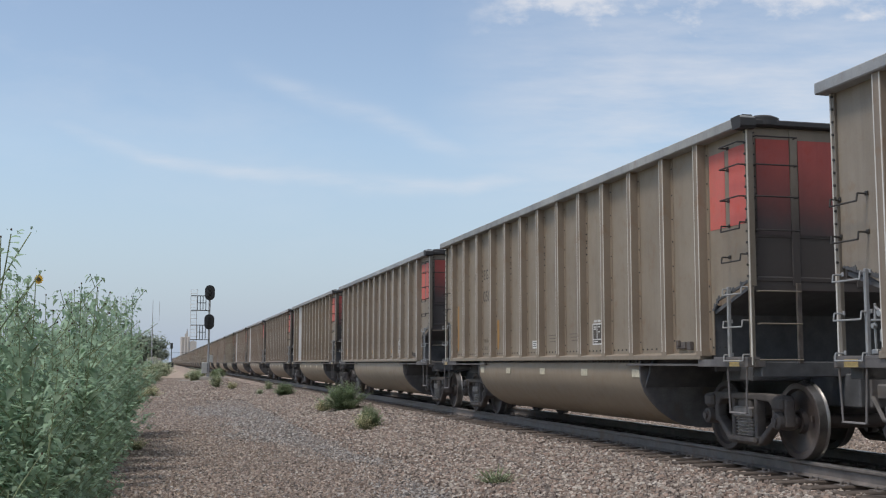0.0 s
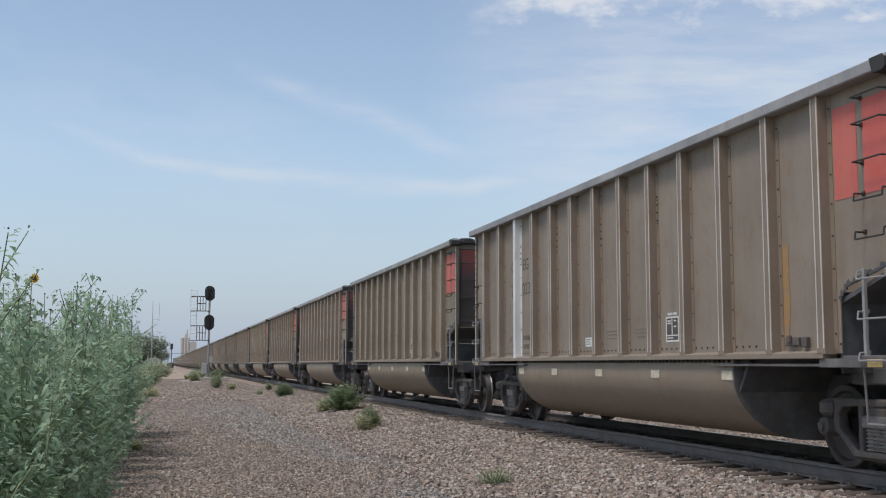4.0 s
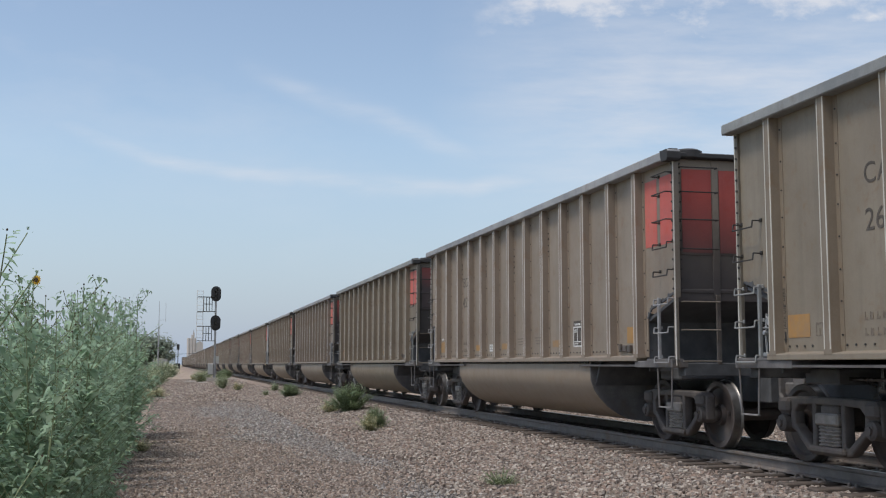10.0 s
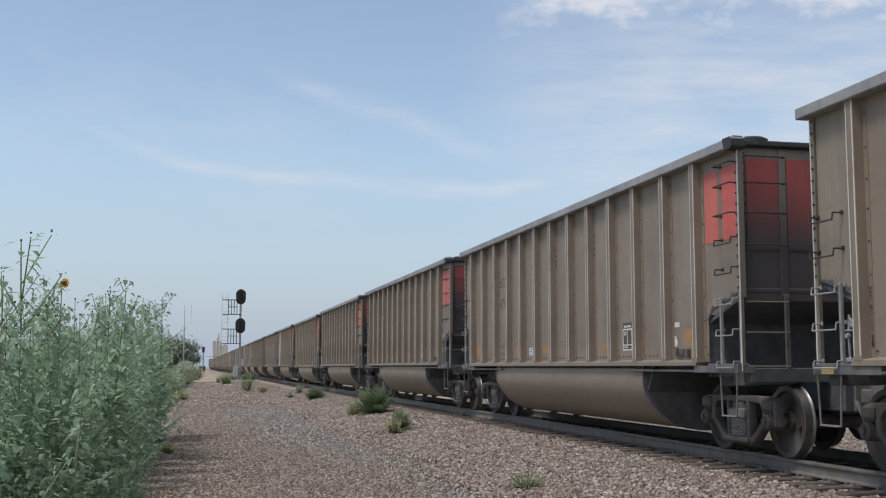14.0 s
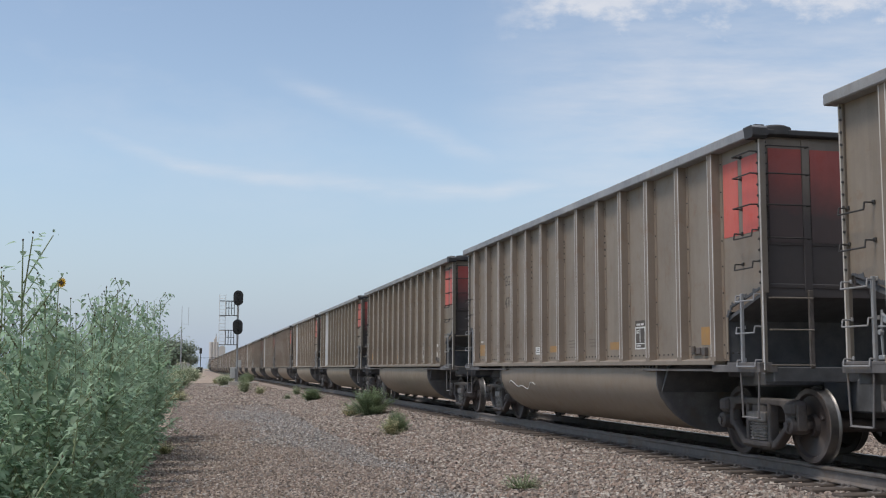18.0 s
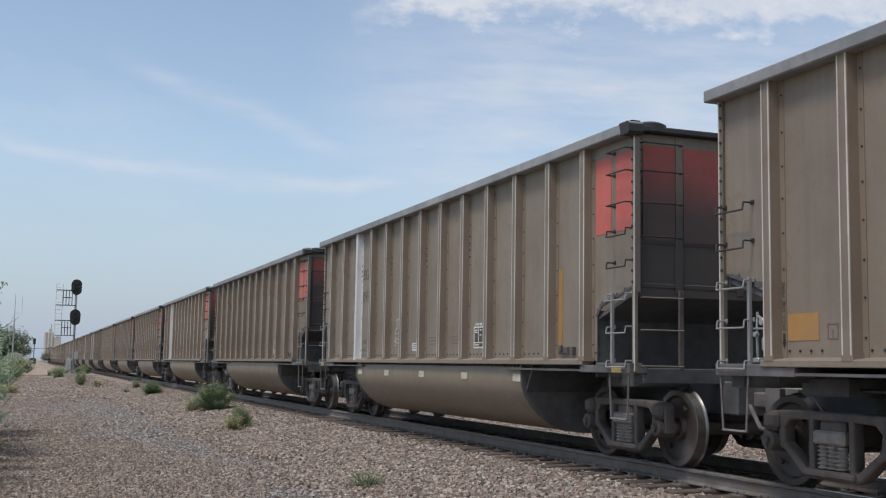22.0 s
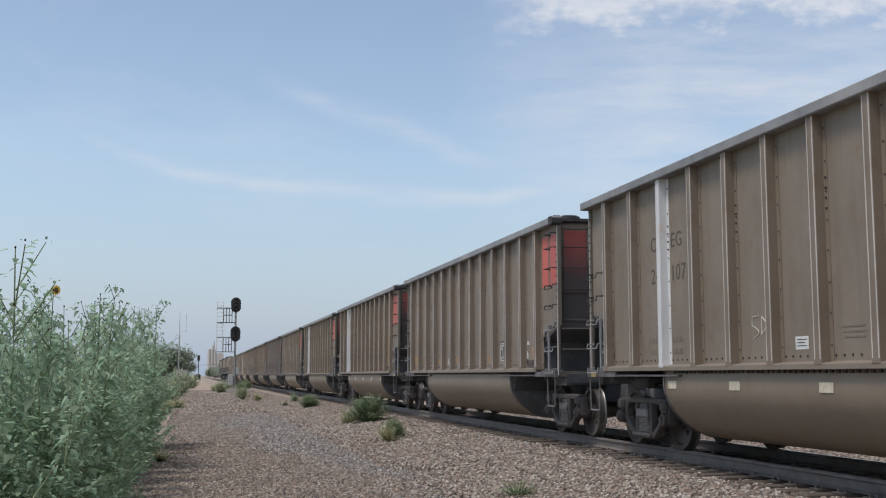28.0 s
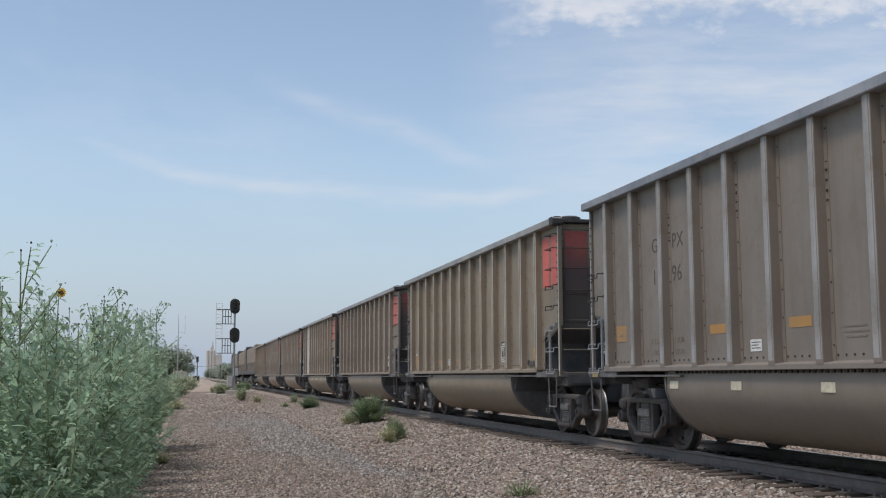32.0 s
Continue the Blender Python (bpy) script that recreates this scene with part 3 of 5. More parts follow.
    # end wall with horizontal and vertical stiffeners, and its slope sheet inside
    fold = [(-7.12, 2.0), (-7.152, 2.0), (-7.152, 2.06), (-7.15, 2.075)]
    for z in (2.10, 2.62, 3.14):
        fold += [(-7.15, z), (-7.158, z + 0.012), (-7.158, z + 0.05), (-7.15, z + 0.062)]
    s = Shape().prism(fold + [(-7.15, 3.95), (-7.12, 3.95)], "x", -1.47, 1.47)
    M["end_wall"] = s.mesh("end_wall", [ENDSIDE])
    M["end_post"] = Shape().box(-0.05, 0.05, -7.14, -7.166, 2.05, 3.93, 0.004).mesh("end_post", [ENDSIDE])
    s = Shape()
    s.box(-1.50, 1.50, -7.08, -7.25, 3.955, 4.03, 0.015)
    for x in (-1.22, 1.22):
        s.lathe([(-0.02, 0.0), (-0.02, 0.21), (0.075, 0.21), (0.105, 0.15), (0.115, 0.0)], "z", (x, -7.06, 3.99), 20)
    M["end_chord"] = s.mesh("end_chord", [BLACKPAINT])
    # slope sheet: its colour is darkened for the shade under the end wall
    s = Shape()
    s.prism([(-7.12, 2.06), (-7.12, 2.02), (-4.40, 1.16), (-4.14, 0.80), (-4.10, 0.80), (-4.36, 1.22)], "x", -1.46, 1.46)
    M["slope_sheet"] = s.mesh("slope_sheet", [SOOT_SHADE])
    # corner post with its row of bolts
    s = Shape()
    s.box(-1.470, -1.520, -7.175, -7.235, 1.10, 3.93, 0.006)
    s.box(-1.44, -1.521, -7.18, -7.242, 2.04, 3.93, 0.004)
    s.box(-1.512, -1.527, -7.222, -7.243, 1.12, 3.96, 0.003, 2)
    for k in range(14):
        z = 2.16 + 0.132 * k
        s.rod((-1.50, -7.196, z), (-1.536, -7.196, z), 0.015, 6, 1)
        s.rod((-1.40, -7.165, z), (-1.40, -7.188, z), 0.012, 6, 1)
    M["corner_post"] = s.mesh("corner_post", [POST, IRON, WORN])
    M["bare_post"] = s.mesh("bare_corner_post", [BARE, IRON, BARE])
    # ragged crust of coal dust where the side sheet is cut away
    rng = random.Random(17)
    edge = [(-6.262, 1.80), (-6.38, 1.92), (-6.85, 2.03), (-7.17, 2.12)]
    path = []
    for (y0, z0), (y1, z1) in zip(edge, edge[1:]):
        n = max(3, int(math.hypot(y1 - y0, z1 - z0) / 0.035))
        path += [(y0 + (y1 - y0) * k / n, z0 + (z1 - z0) * k / n) for k in range(n)]
    s = Shape()
    for k, (y, z) in enumerate(path):
        w = rng.uniform(0.010, 0.045)
        h = rng.choice((0.012, 0.018, 0.022, 0.03, 0.034, 0.055)) * rng.uniform(0.7, 1.2)
        s.prism([(y - 0.025, z - 0.012), (y + 0.025, z - 0.012), (y + w, z + h * 0.6), (y + 0.004, z + h), (y - 0.02, z + h * 0.5)], "x", -1.470, -1.4885 - 0.002 * (k % 3))
    M["coal_crust"] = s.mesh("coal_crust", [SOOT_SHADE])
    # ladder stile that carries the lower grab irons
    s = Shape()
    s.box(-1.51, -1.55, -6.71, -6.75, 1.19, 2.06, 0.005)
    M["ladder_stile"] = s.mesh("ladder_stile", [CHORD])
    s = Shape()
    s.box(-0.91, -0.85, -7.20, -7.235, 1.14, 2.08, 0.005)
    M["end_stile"] = s.mesh("end_stile", [BOGIE])
    # black casting that closes the top chord over the corner post
    s = Shape()
    s.prism([(-7.14, 3.90), (-7.31, 3.90), (-7.335, 3.93), (-7.335, 4.015), (-7.295, 4.051), (-7.10, 4.051)], "x", -1.446, -1.649)
    s.box(-1.47, -1.60, -7.10, -7.30, 4.045, 4.066, 0.006)
    M["chord_cap"] = s.mesh("chord_cap", [BLACKPAINT])
    # grab irons: straight ones, and drop ones that hang below their bolts
    def iron(drop):
        s = Shape()
        a, b = -6.72, -7.17
        o = -1.60
        s.pipe([(-1.49, a, 0.0), (o, a, 0.0), (o - 0.01, a, -drop), (o - 0.01, b, -drop), (o, b, 0.0), (-1.50, b, 0.0)], 0.0095, 6)
        for y in (a, b):
            s.box(-1.485, -1.505, y - 0.022, y + 0.022, -0.018, 0.026, 0.004)
        return s
    M["grab_iron"] = iron(0.0).mesh("grab_iron", [IRON])
    M["drop_iron"] = iron(0.075).mesh("drop_grab_iron", [IRON])
    M["worn_drop_iron"] = iron(0.075).mesh("worn_grab_iron", [CHORD])
    s = Shape()
    s.pipe([(-1.42, -7.20, 0), (-1.42, -7.275, 0), (-0.88, -7.275, 0), (-0.88, -7.20, 0)], 0.0095, 6)
    M["end_iron"] = s.mesh("end_grab_iron", [IRON])
    M["worn_end_iron"] = s.mesh("worn_end_iron", [POST])
    s = Shape()
    s.pipe([(-1.56, -6.72, 1.12), (-1.56, -6.76, 0.56), (-1.56, -7.14, 0.56), (-1.56, -7.18, 1.12)], 0.0125, 6)
    s.box(-1.53, -1.585, -6.76, -7.14, 0.550, 0.562, 0.004)
    M["sill_step"] = s.mesh("sill_step", [UNDER])
    # tub that hangs between the bogies
    prof = [(1.50, 1.20), (1.525, 1.07), (1.515, 0.92), (1.46, 0.78), (1.37, 0.66), (1.23, 0.53), (1.05, 0.42), (0.85, 0.345), (0.60, 0.315), (0.35, 0.31)]
    prof = [(x, 1.20 - (1.20 - z) * 1.10) for x, z in prof]
    full = [(-x, z) for x, z in prof] + prof[::-1]
    s = Shape()
    s.prism(full, "y", -4.12, 4.27)
    M["tub"] = s.mesh("tub", [TUB])
    s = Shape()
    s.prism([(x * 1.012, (z - 0.8) * 1.012 + 0.8) for x, z in full], "y", -4.10, -4.135)
    M["tub_rim"] = s.mesh("tub_end_plate", [UNDER])
    # underframe, end sills and bulkheads: shade beneath the body is put into their colour
    s = Shape()
    s.box(-0.30, 0.30, -7.5, 7.5, 0.62, 1.02, 0.02)
    for e, q in ((-1, 6.20), (1, 6.38)):
        s.box(-1.12, 1.12, e * 5.85, e * 6.5, 0.92, 1.10, 0.02)
        M["end_sill", e] = Shape().box(-1.40, 1.40, e * 7.02, e * 7.23, 0.98, 1.16, 0.01).mesh("end_sill", [SOOT_SHADE])
        M["bulkhead", e] = Shape().box(-1.46, 1.46, e * q, e * (q + 0.04), 1.04, 1.86).mesh("bulkhead", [SOOT_SHADE])
    M["underframe"] = s.mesh("underframe", [SOOT_SHADE])
    # coupler
    s = Shape()
    s.box(-0.08, 0.08, -7.4, -7.86, 0.72, 0.90, 0.02)
    s.prism([(-0.13, -7.80), (0.13, -7.80), (0.16, -7.98), (0.05, -8.12), (-0.02, -8.02), (-0.12, -8.05), (-0.15, -7.9)], "z", 0.68, 0.95)
    s.box(-0.17, 0.17, -7.44, -7.52, 0.62, 1.02, 0.02)
    s.pipe([(-0.2, -7.6, 0.75), (-0.24, -7.85, 0.5), (-0.2, -8.08, 0.46)], 0.025, 6)
    M["coupler"] = s.mesh("coupler", [UNDER])
    # brake valve hung in the far corner
    M["brake_valve"] = Shape().box(-1.40, -1.50, 6.49, 6.60, 1.34, 1.47, 0.015).mesh("brake_valve", [GALV])
    M["valve", "dial"] = Shape().lathe([(0, 0), (0, 0.032), (0.012, 0.042), (0.05, 0.042), (0.05, 0)], "x", (-1.535, 6.55, 1.62), 12).mesh("dial", [GALV])
    M["valve", "cap"] = Shape().lathe([(0, 0), (0, 0.026), (0.04, 0.03), (0.06, 0)], "x", (-1.53, 6.66, 1.50), 10).mesh("cap", [GALV])
    M["valve", "air_pipe"] = Shape().pipe([(-1.50, 6.51, 1.22), (-1.50, 6.51, 1.36), (-1.47, 6.56, 1.48), (-1.49, 6.55, 1.62), (-1.47, 6.68, 1.68)], 0.016, 6).mesh("air_pipe", [GALV])
    M["valve", "drain_pipe"] = Shape().pipe([(-1.49, 6.66, 1.24), (-1.50, 6.66, 1.50), (-1.46, 6.70, 1.72)], 0.013, 6).mesh("drain_pipe", [GALV])
    M["valve", "foot"] = Shape().box(-1.47, -1.53, 6.60, 6.69, 1.225, 1.275, 0.01).mesh("foot", [GALV])
    M["valve", "bracket"] = Shape().box(-1.48, -1.52, 6.50, 6.70, 1.545, 1.565, 0.005).mesh("bracket", [GALV])
    s = Shape()
    s.lathe([(4.55, 0.0), (4.60, 0.13), (4.70, 0.17), (5.35, 0.17), (5.45, 0.13), (5.50, 0.0)], "y", (-0.80, 0, 0.88), 16)
    s.rod((-0.80, 5.45, 0.88), (-0.80, 5.75, 0.95), 0.03, 8)
    s.rod((-0.97, 4.7, 0.98), (-0.97, 5.9, 0.98), 0.022, 6)
    s.box(-0.98, -0.70, 4.75, 4.80, 0.88, 1.10).box(-0.98, -0.70, 5.25, 5.30, 0.88, 1.10)
    M["air_reservoir"] = s.mesh("air_reservoir", [BLACKGLOSS])
    # pull bracket low on the side
    s = Shape()
    s.box(-1.485, -1.53, -5.28, -5.54, 1.33, 1.42, 0.006)
    s.box(-1.485, -1.54, -5.60, -5.70, 1.31, 1.42, 0.006)
    s.box(-1.53, -1.57, -5.36, -5.42, 1.36, 1.44, 0.006)
    M["roping_bracket"] = s.mesh("roping_bracket", [BOGIE])
    s = Shape()
    for y in RIBS:
        for j in range(4):
            s.rod((-1.484, y - 0.25 - 0.15 * j, 1.335), (-1.496, y - 0.25 - 0.15 * j, 1.335), 0.013, 5)
    for k in range(66):
        y = -4.0 + 0.1215 * k
        s.box(-1.50, -1.534, y, y + 0.055, 1.150, 1.186)
    M["sill_bolts"] = s.mesh("sill_bolt_row", [IRON])
    return M


def bogie_meshes():
    M = {}
    s = Shape()
    s.box(-1.05, 1.05, -0.17, 0.17, 0.46, 0.70, 0.03)
    s.box(-0.35, 0.35, -0.22, 0.22, 0.66, 0.80, 0.03)
    s.box(-0.9, 0.9, -0.52, -0.46, 0.36, 0.46, 0.01)
    s.box(-0.9, 0.9, 0.46, 0.52, 0.36, 0.46, 0.01)
    M["bogie"] = s.mesh("bogie", [BOGIE])
    # side frame: one casting with windows, bearing ends in its jaws
    x = -0.99
    half = [(0.42, 0.775), (0.74, 0.768), (0.95, 0.755), (1.005, 0.70), (1.010, 0.40), (0.975, 0.39), (0.965, 0.555), (0.79, 0.555), (0.775, 0.40), (0.69, 0.37), (0.43, 0.165), (0.32, 0.135)]
    window = [(0.325, 0.690), (0.61, 0.675), (0.695, 0.600), (0.685, 0.46), (0.365, 0.235), (0.325, 0.25)]
    middle = [(-0.25, 0.235), (0.25, 0.235), (0.25, 0.69), (-0.25, 0.69)]
    cu = bpy.data.curves.new("side_frame", "CURVE")
    cu.dimensions, cu.fill_mode, cu.extrude, cu.bevel_depth, cu.bevel_resolution, cu.offset = "2D", "BOTH", 0.045, 0.024, 2, -0.024
    for loop in (half + [(-y, z) for y, z in half[::-1]], window, [(-y, z) for y, z in window[::-1]], middle):
        sp = cu.splines.new("POLY")
        sp.points.add(len(loop) - 1)
        for pt, (y, z) in zip(sp.points, loop):
            pt.co = (y, z, 0, 1)
        sp.use_cyclic_u = True
    tmp = bpy.data.objects.new("side_frame", cu)
    plate = bpy.data.meshes.new_from_object(tmp)
    bpy.data.objects.remove(tmp)
    plate.transform(Matrix(((0, 0, 1, x), (1, 0, 0, 0), (0, 1, 0, 0), (0, 0, 0, 1))))
    s = Shape()
    s.add([v.co for v in plate.vertices], [tuple(p.vertices) for p in plate.polygons])
    cap = Shape()
    cap.lathe([(0.0, 0.0), (0.0, 0.075), (0.018, 0.098), (0.15, 0.108), (0.24, 0.108), (0.24, 0.0)], "x", (x - 0.14, 0, 0.457), 20)
    cap.rod((x - 0.14, 0, 0.457), (x - 0.165, 0, 0.457), 0.045, 10)
    for k in range(3):
        q = k * math.tau / 3 + 0.4
        cap.rod((x - 0.13, 0.062 * math.cos(q), 0.457 + 0.062 * math.sin(q)), (x - 0.155, 0.062 * math.cos(q), 0.457 + 0.062 * math.sin(q)), 0.015, 6)
    M["bearing_cap"] = cap.mesh("bearing_cap", [BOGIE])
    for e in (-1, 1):
        s.box(x - 0.08, x + 0.08, e * 0.79, e * 0.97, 0.555, 0.585, 0.01)
        s.box(x - 0.125, x + 0.09, e * 0.755, e * 0.99, 0.575, 0.745, 0.035)
    s.box(x - 0.12, x + 0.10, -0.36, 0.36, 0.155, 0.235, 0.025)
    s.v = [(a, b * 0.965, c) for a, b, c in s.v]
    M["side_frame"] = s.mesh("side_frame", [BOGIE])
    for e in (-1, 1):
        k = len(s.v)
        s.v += [(a, b + e * 0.86, c) for a, b, c in cap.v]
        s.f += [tuple(i + k for i in f) for f in cap.f]
        s.m += cap.m
    M["capped_frame"] = s.mesh("side_frame", [BOGIE])
    # springs: three stacks of coils under the bolster
    s = Shape()
    for y in (-0.125, 0.0, 0.125):
        coil = [(0.238 + 0.0098 * k, (0.066 if k % 4 in (1, 2) else 0.046)) for k in range(25)]
        s.lathe([(0.238, 0.0)] + coil + [(0.475, 0.0)], "z", (x - 0.028, y, 0), 12)
    s.box(x - 0.10, x + 0.1, -0.22, 0.22, 0.47, 0.60, 0.02)
    M["spring_nest"] = s.mesh("spring_nest", [SPRING])
    # wheelset: two wheels on an axle, hub at the origin
    s = Shape()
    for e in (-1, 1):
        prof = [(e * 0.70, 0.0), (e * 0.70, 0.12), (e * 0.72, 0.14), (e * 0.765, 0.36), (e * 0.695, 0.40), (e * 0.690, 0.470), (e * 0.700, 0.483), (e * 0.715, 0.476), (e * 0.728, 0.459), (e * 0.825, 0.452), (e * 0.832, 0.444), (e * 0.832, 0.385), (e * 0.795, 0.36), (e * 0.775, 0.15), (e * 0.83, 0.13), (e * 0.83, 0.0)]
        s.lathe(prof, "x", (0, 0, 0), 40, [0, 0, 0, 0, 0, 0, 1, 1, 1, 0, 0, 0, 0, 0, 0])
        s.box(e * 0.80, e * 0.834, 0.26, 0.30, -0.03, 0.03, 0.004)
        s.box(e * 0.80, e * 0.834, -0.30, -0.26, -0.02, 0.04, 0.004)
    s.rod((-1.02, 0, 0), (1.02, 0, 0), 0.085, 14)
    M["wheelset"] = s.mesh("wheelset", [WHEEL, TREAD])
    # brake beam and hoses behind the side frame
    s = Shape()
    for e in (-1, 1):
        s.box(-0.72, -0.80, e * 0.40, e * 0.44, 0.30, 0.55, 0.01)
        s.box(0.72, 0.80, e * 0.40, e * 0.44, 0.30, 0.55, 0.01)
        s.rod((-0.75, e * 0.36, 0.40), (0.75, e * 0.36, 0.40), 0.035, 8)
    M["brake_rigging"] = s.mesh("brake_rigging", [UNDER])
    return M


def flat(y0, y1, z0, z1, x, mat, name):
    return Shape().box(x, x - 0.003, y0, y1, z0, z1).mesh(name, [mat])


def decal_meshes():
    """Paint and stencils on the side that faces the path."""
    P = -1.4865
    D = {}
    D["R"] = [("orange_patch", flat(a, b, c, d, P, ORANGE, "orange_patch")) for a, b, c, d in
              ((6.20, 5.77, 1.43, 1.68), (2.92, 2.48, 1.44, 1.56), (0.94, 0.47, 1.44, 1.56), (-2.18, -2.62, 1.44, 1.56), (-5.51, -5.91, 1.45, 1.69))]
    for a, d in ((6.20, 2.45), (3.02, 2.02), (1.02, 2.02), (0.0, 1.95), (-2.04, 2.0), (-3.07, 1.90), (-5.20, 2.45)):
        D["bar", a] = Shape().prism([(a, d), (a - 0.12, d), (a - 0.13, 1.7), (a - 0.09, 1.42), (a, 1.42)], "x", P, P - 0.003).mesh("orange_bar", [ORANGE])
    for key, both in (("R", False), ("V", True)):
        s = Shape()
        for a, b, c, d in ((-2.36, -2.75, 1.430, 1.453), (-2.36, -2.75, 1.747, 1.770), (-2.36, -2.385, 1.453, 1.747), (-2.725, -2.75, 1.453, 1.747), (-2.385, -2.725, 1.508, 1.523), (-2.537, -2.557, 1.523, 1.747)):
            s.box(P, P - 0.003, a, b, c, d)
        for k in range(2):
            s.box(P, P - 0.003, -2.41, -2.455, 1.722 - 0.032 * k, 1.703 - 0.032 * k).box(P, P - 0.003, -2.463, -2.508, 1.722 - 0.032 * k, 1.703 - 0.032 * k)
        if both:
            s.box(P, P - 0.003, -2.60, -2.67, 1.722, 1.703).box(P, P - 0.003, -2.60, -2.67, 1.645, 1.625)
        for k in range(4):
            s.box(P, P - 0.003, -2.41 - 0.045 * k, -2.443 - 0.045 * k, 1.472, 1.492)
        for k, wide in enumerate((0.045, 0.05, 0.03, 0.055, 0.04)):
            s.box(P, P - 0.003, -2.42 - 0.058 * k, -2.42 - 0.058 * k - wide, 1.79, 1.822)
        D["box" + key] = s.mesh("stencil_box", [WHITE])
        g = Shape()
        g.box(P + 0.0018, P - 0.0008, -2.382, -2.728, 1.450, 1.750)
        if not both:
            g.box(P + 0.0018, P - 0.0008, -2.37, -2.79, 1.775, 1.865)
        D["boxback" + key] = g.mesh("stencil_ground", [FADED])
    s = Shape()
    s.box(P, P - 0.003, 0.65, 0.38, 1.43, 1.575)
    s.v = [(x, y + 0.135, z - 0.02) for x, y, z in s.v]
    D["label"] = s.mesh("white_label", [WHITE])
    s = Shape()
    for k in range(3):
        s.box(P - 0.003, P - 0.005, 0.62, 0.41 + 0.04 * (k % 2), 1.465 + 0.035 * k, 1.475 + 0.035 * k)
    s.v = [(x, y + 0.135, z - 0.02) for x, y, z in s.v]
    D["labelbars"] = s.mesh("label_lines", [BLACKPAINT])
    D["tags"] = [flat(y + 0.135, y - 0.135, 0.94, 1.05, -1.526, TAG, "buff_tag") for y in (4.0, 2.18, 0.14, -1.92, -3.95)]
    D["sticker"] = flat(6.14, 5.93, 1.73, 1.77, P, WHITE, "sticker")
    D["torn"] = [flat(-5.20, -5.36, 1.73, 1.80, P, WHITE, "sticker"), Shape().prism([(-5.16, 1.46), (-5.27, 1.46), (-5.29, 1.52), (-5.24, 1.60), (-5.17, 1.61)], "x", P, P - 0.003).mesh("sticker", [WHITE])]
    D["red"] = [flat(a, b, 2.80, 3.75, P, RED, "red_panel") for a, b in ((-6.235, -6.63), (-6.735, -7.13))]
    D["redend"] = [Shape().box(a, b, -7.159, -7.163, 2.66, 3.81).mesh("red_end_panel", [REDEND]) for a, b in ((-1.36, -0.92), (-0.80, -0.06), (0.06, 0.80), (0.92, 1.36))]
    D["arrow"] = Shape().prism([(6.265, 1.50), (6.235, 1.50), (6.235, 1.42), (6.22, 1.42), (6.25, 1.36), (6.28, 1.42), (6.265, 1.42)], "x", -1.493, -1.496).mesh("lift_arrow", [BLACKPAINT])
    D["reflector"] = Shape().box(-1.588, -1.592, -6.82, -7.05, 1.103, 1.178).mesh("reflector", [REFLECT])
    s = Shape()
    for k in range(3):
        s.box(P, P - 0.003, -0.12 - 0.03 * k, -0.55 - 0.02 * (k % 2), 1.62 - 0.055 * k, 1.637 - 0.055 * k)
        s.box(P, P - 0.003, -1.18 - 0.04 * k, -1.60, 1.62 - 0.055 * k, 1.637 - 0.055 * k)
    for a, b, c, d in ((5.66, 5.52, 1.44, 1.452), (5.66, 5.52, 1.568, 1.58), (5.66, 5.648, 1.452, 1.568), (5.532, 5.52, 1.452, 1.568), (5.596, 5.586, 1.452, 1.52)):
        s.box(P, P - 0.003, a, b, c, d)
    D["fine"] = s.mesh("fine_print", [FAINT])
    s = Shape()
    for z in (1.58, 1.42):
        for k, y0 in enumerate((4.80, 4.71, 4.60, 4.51, 4.02, 3.95, 3.88, 3.81, 3.74)):
            s.box(P, P - 0.003, y0, y0 - 0.045, z, z + 0.02 + 0.05 * (k % 2)).box(P, P - 0.003, y0, y0 - 0.012, z, z + 0.075)
    D["weights"] = s.mesh("weight_lines", [FAINT])
    s = Shape()
    pts = [(3.7 - 0.055 * i, 0.80 + 0.035 * math.sin(i * 0.5) + 0.05 * math.sin(i * 0.21 + 1)) for i in range(34)]
    for (a, b), (c, d) in zip(pts, pts[1:]):
        s.rod((-1.464 - (b - 0.74) * 0.36, a, b), (-1.464 - (d - 0.74) * 0.36, c, d), 0.007, 4)
    D["scrawl"] = s.mesh("chalk_scrawl", [WHITE])
    s = Shape()
    arcs = [(1.62, 1.70, 0.20, 0.15, 0.2, 2.9), (1.62, 1.70, 0.20, 0.05, 0.0, 3.2), (1.62, 1.70, 0.20, 0.14, 3.3, 6.1), (1.62, 1.72, 0.14, 0.10, 3.6, 5.8), (1.72, 1.93, 0.03, 0.09, 0.5, 5.0), (1.60, 1.95, 0.03, 0.09, 0.2, 4.2), (1.50, 1.93, 0.06, 0.05, 1.0, 5.5), (1.80, 1.56, 0.05, 0.05, 0.3, 5.4), (1.50, 1.55, 0.05, 0.04, 0.0, 5.0)]
    for yc, zc, ry, rz, a0, a1 in arcs:
        s.pipe([(P - 0.003, yc + ry * math.cos(a0 + (a1 - a0) * k / 10), zc + rz * math.sin(a0 + (a1 - a0) * k / 10)) for k in range(11)], 0.005, 4)
    D["doodle"] = s.mesh("chalk_scrawl", [WHITE])
    s = Shape()
    strokes = [[(1.60, 1.83), (1.75, 1.82), (1.76, 1.72)], [(1.76 - 0.16 * math.sin(k * 0.33) ** 1.0, 1.72 - 0.0175 * k) for k in range(10)], [(1.53, 1.82), (1.53, 1.60)],
               [(1.53 - 0.11 * math.sin(k * 0.35), 1.82 - 0.0235 * k) for k in range(10)], [(1.33, 1.80), (1.32, 1.62)]]
    for line in strokes:
        s.pipe([(P - 0.003, y, z) for y, z in line], 0.005, 4)
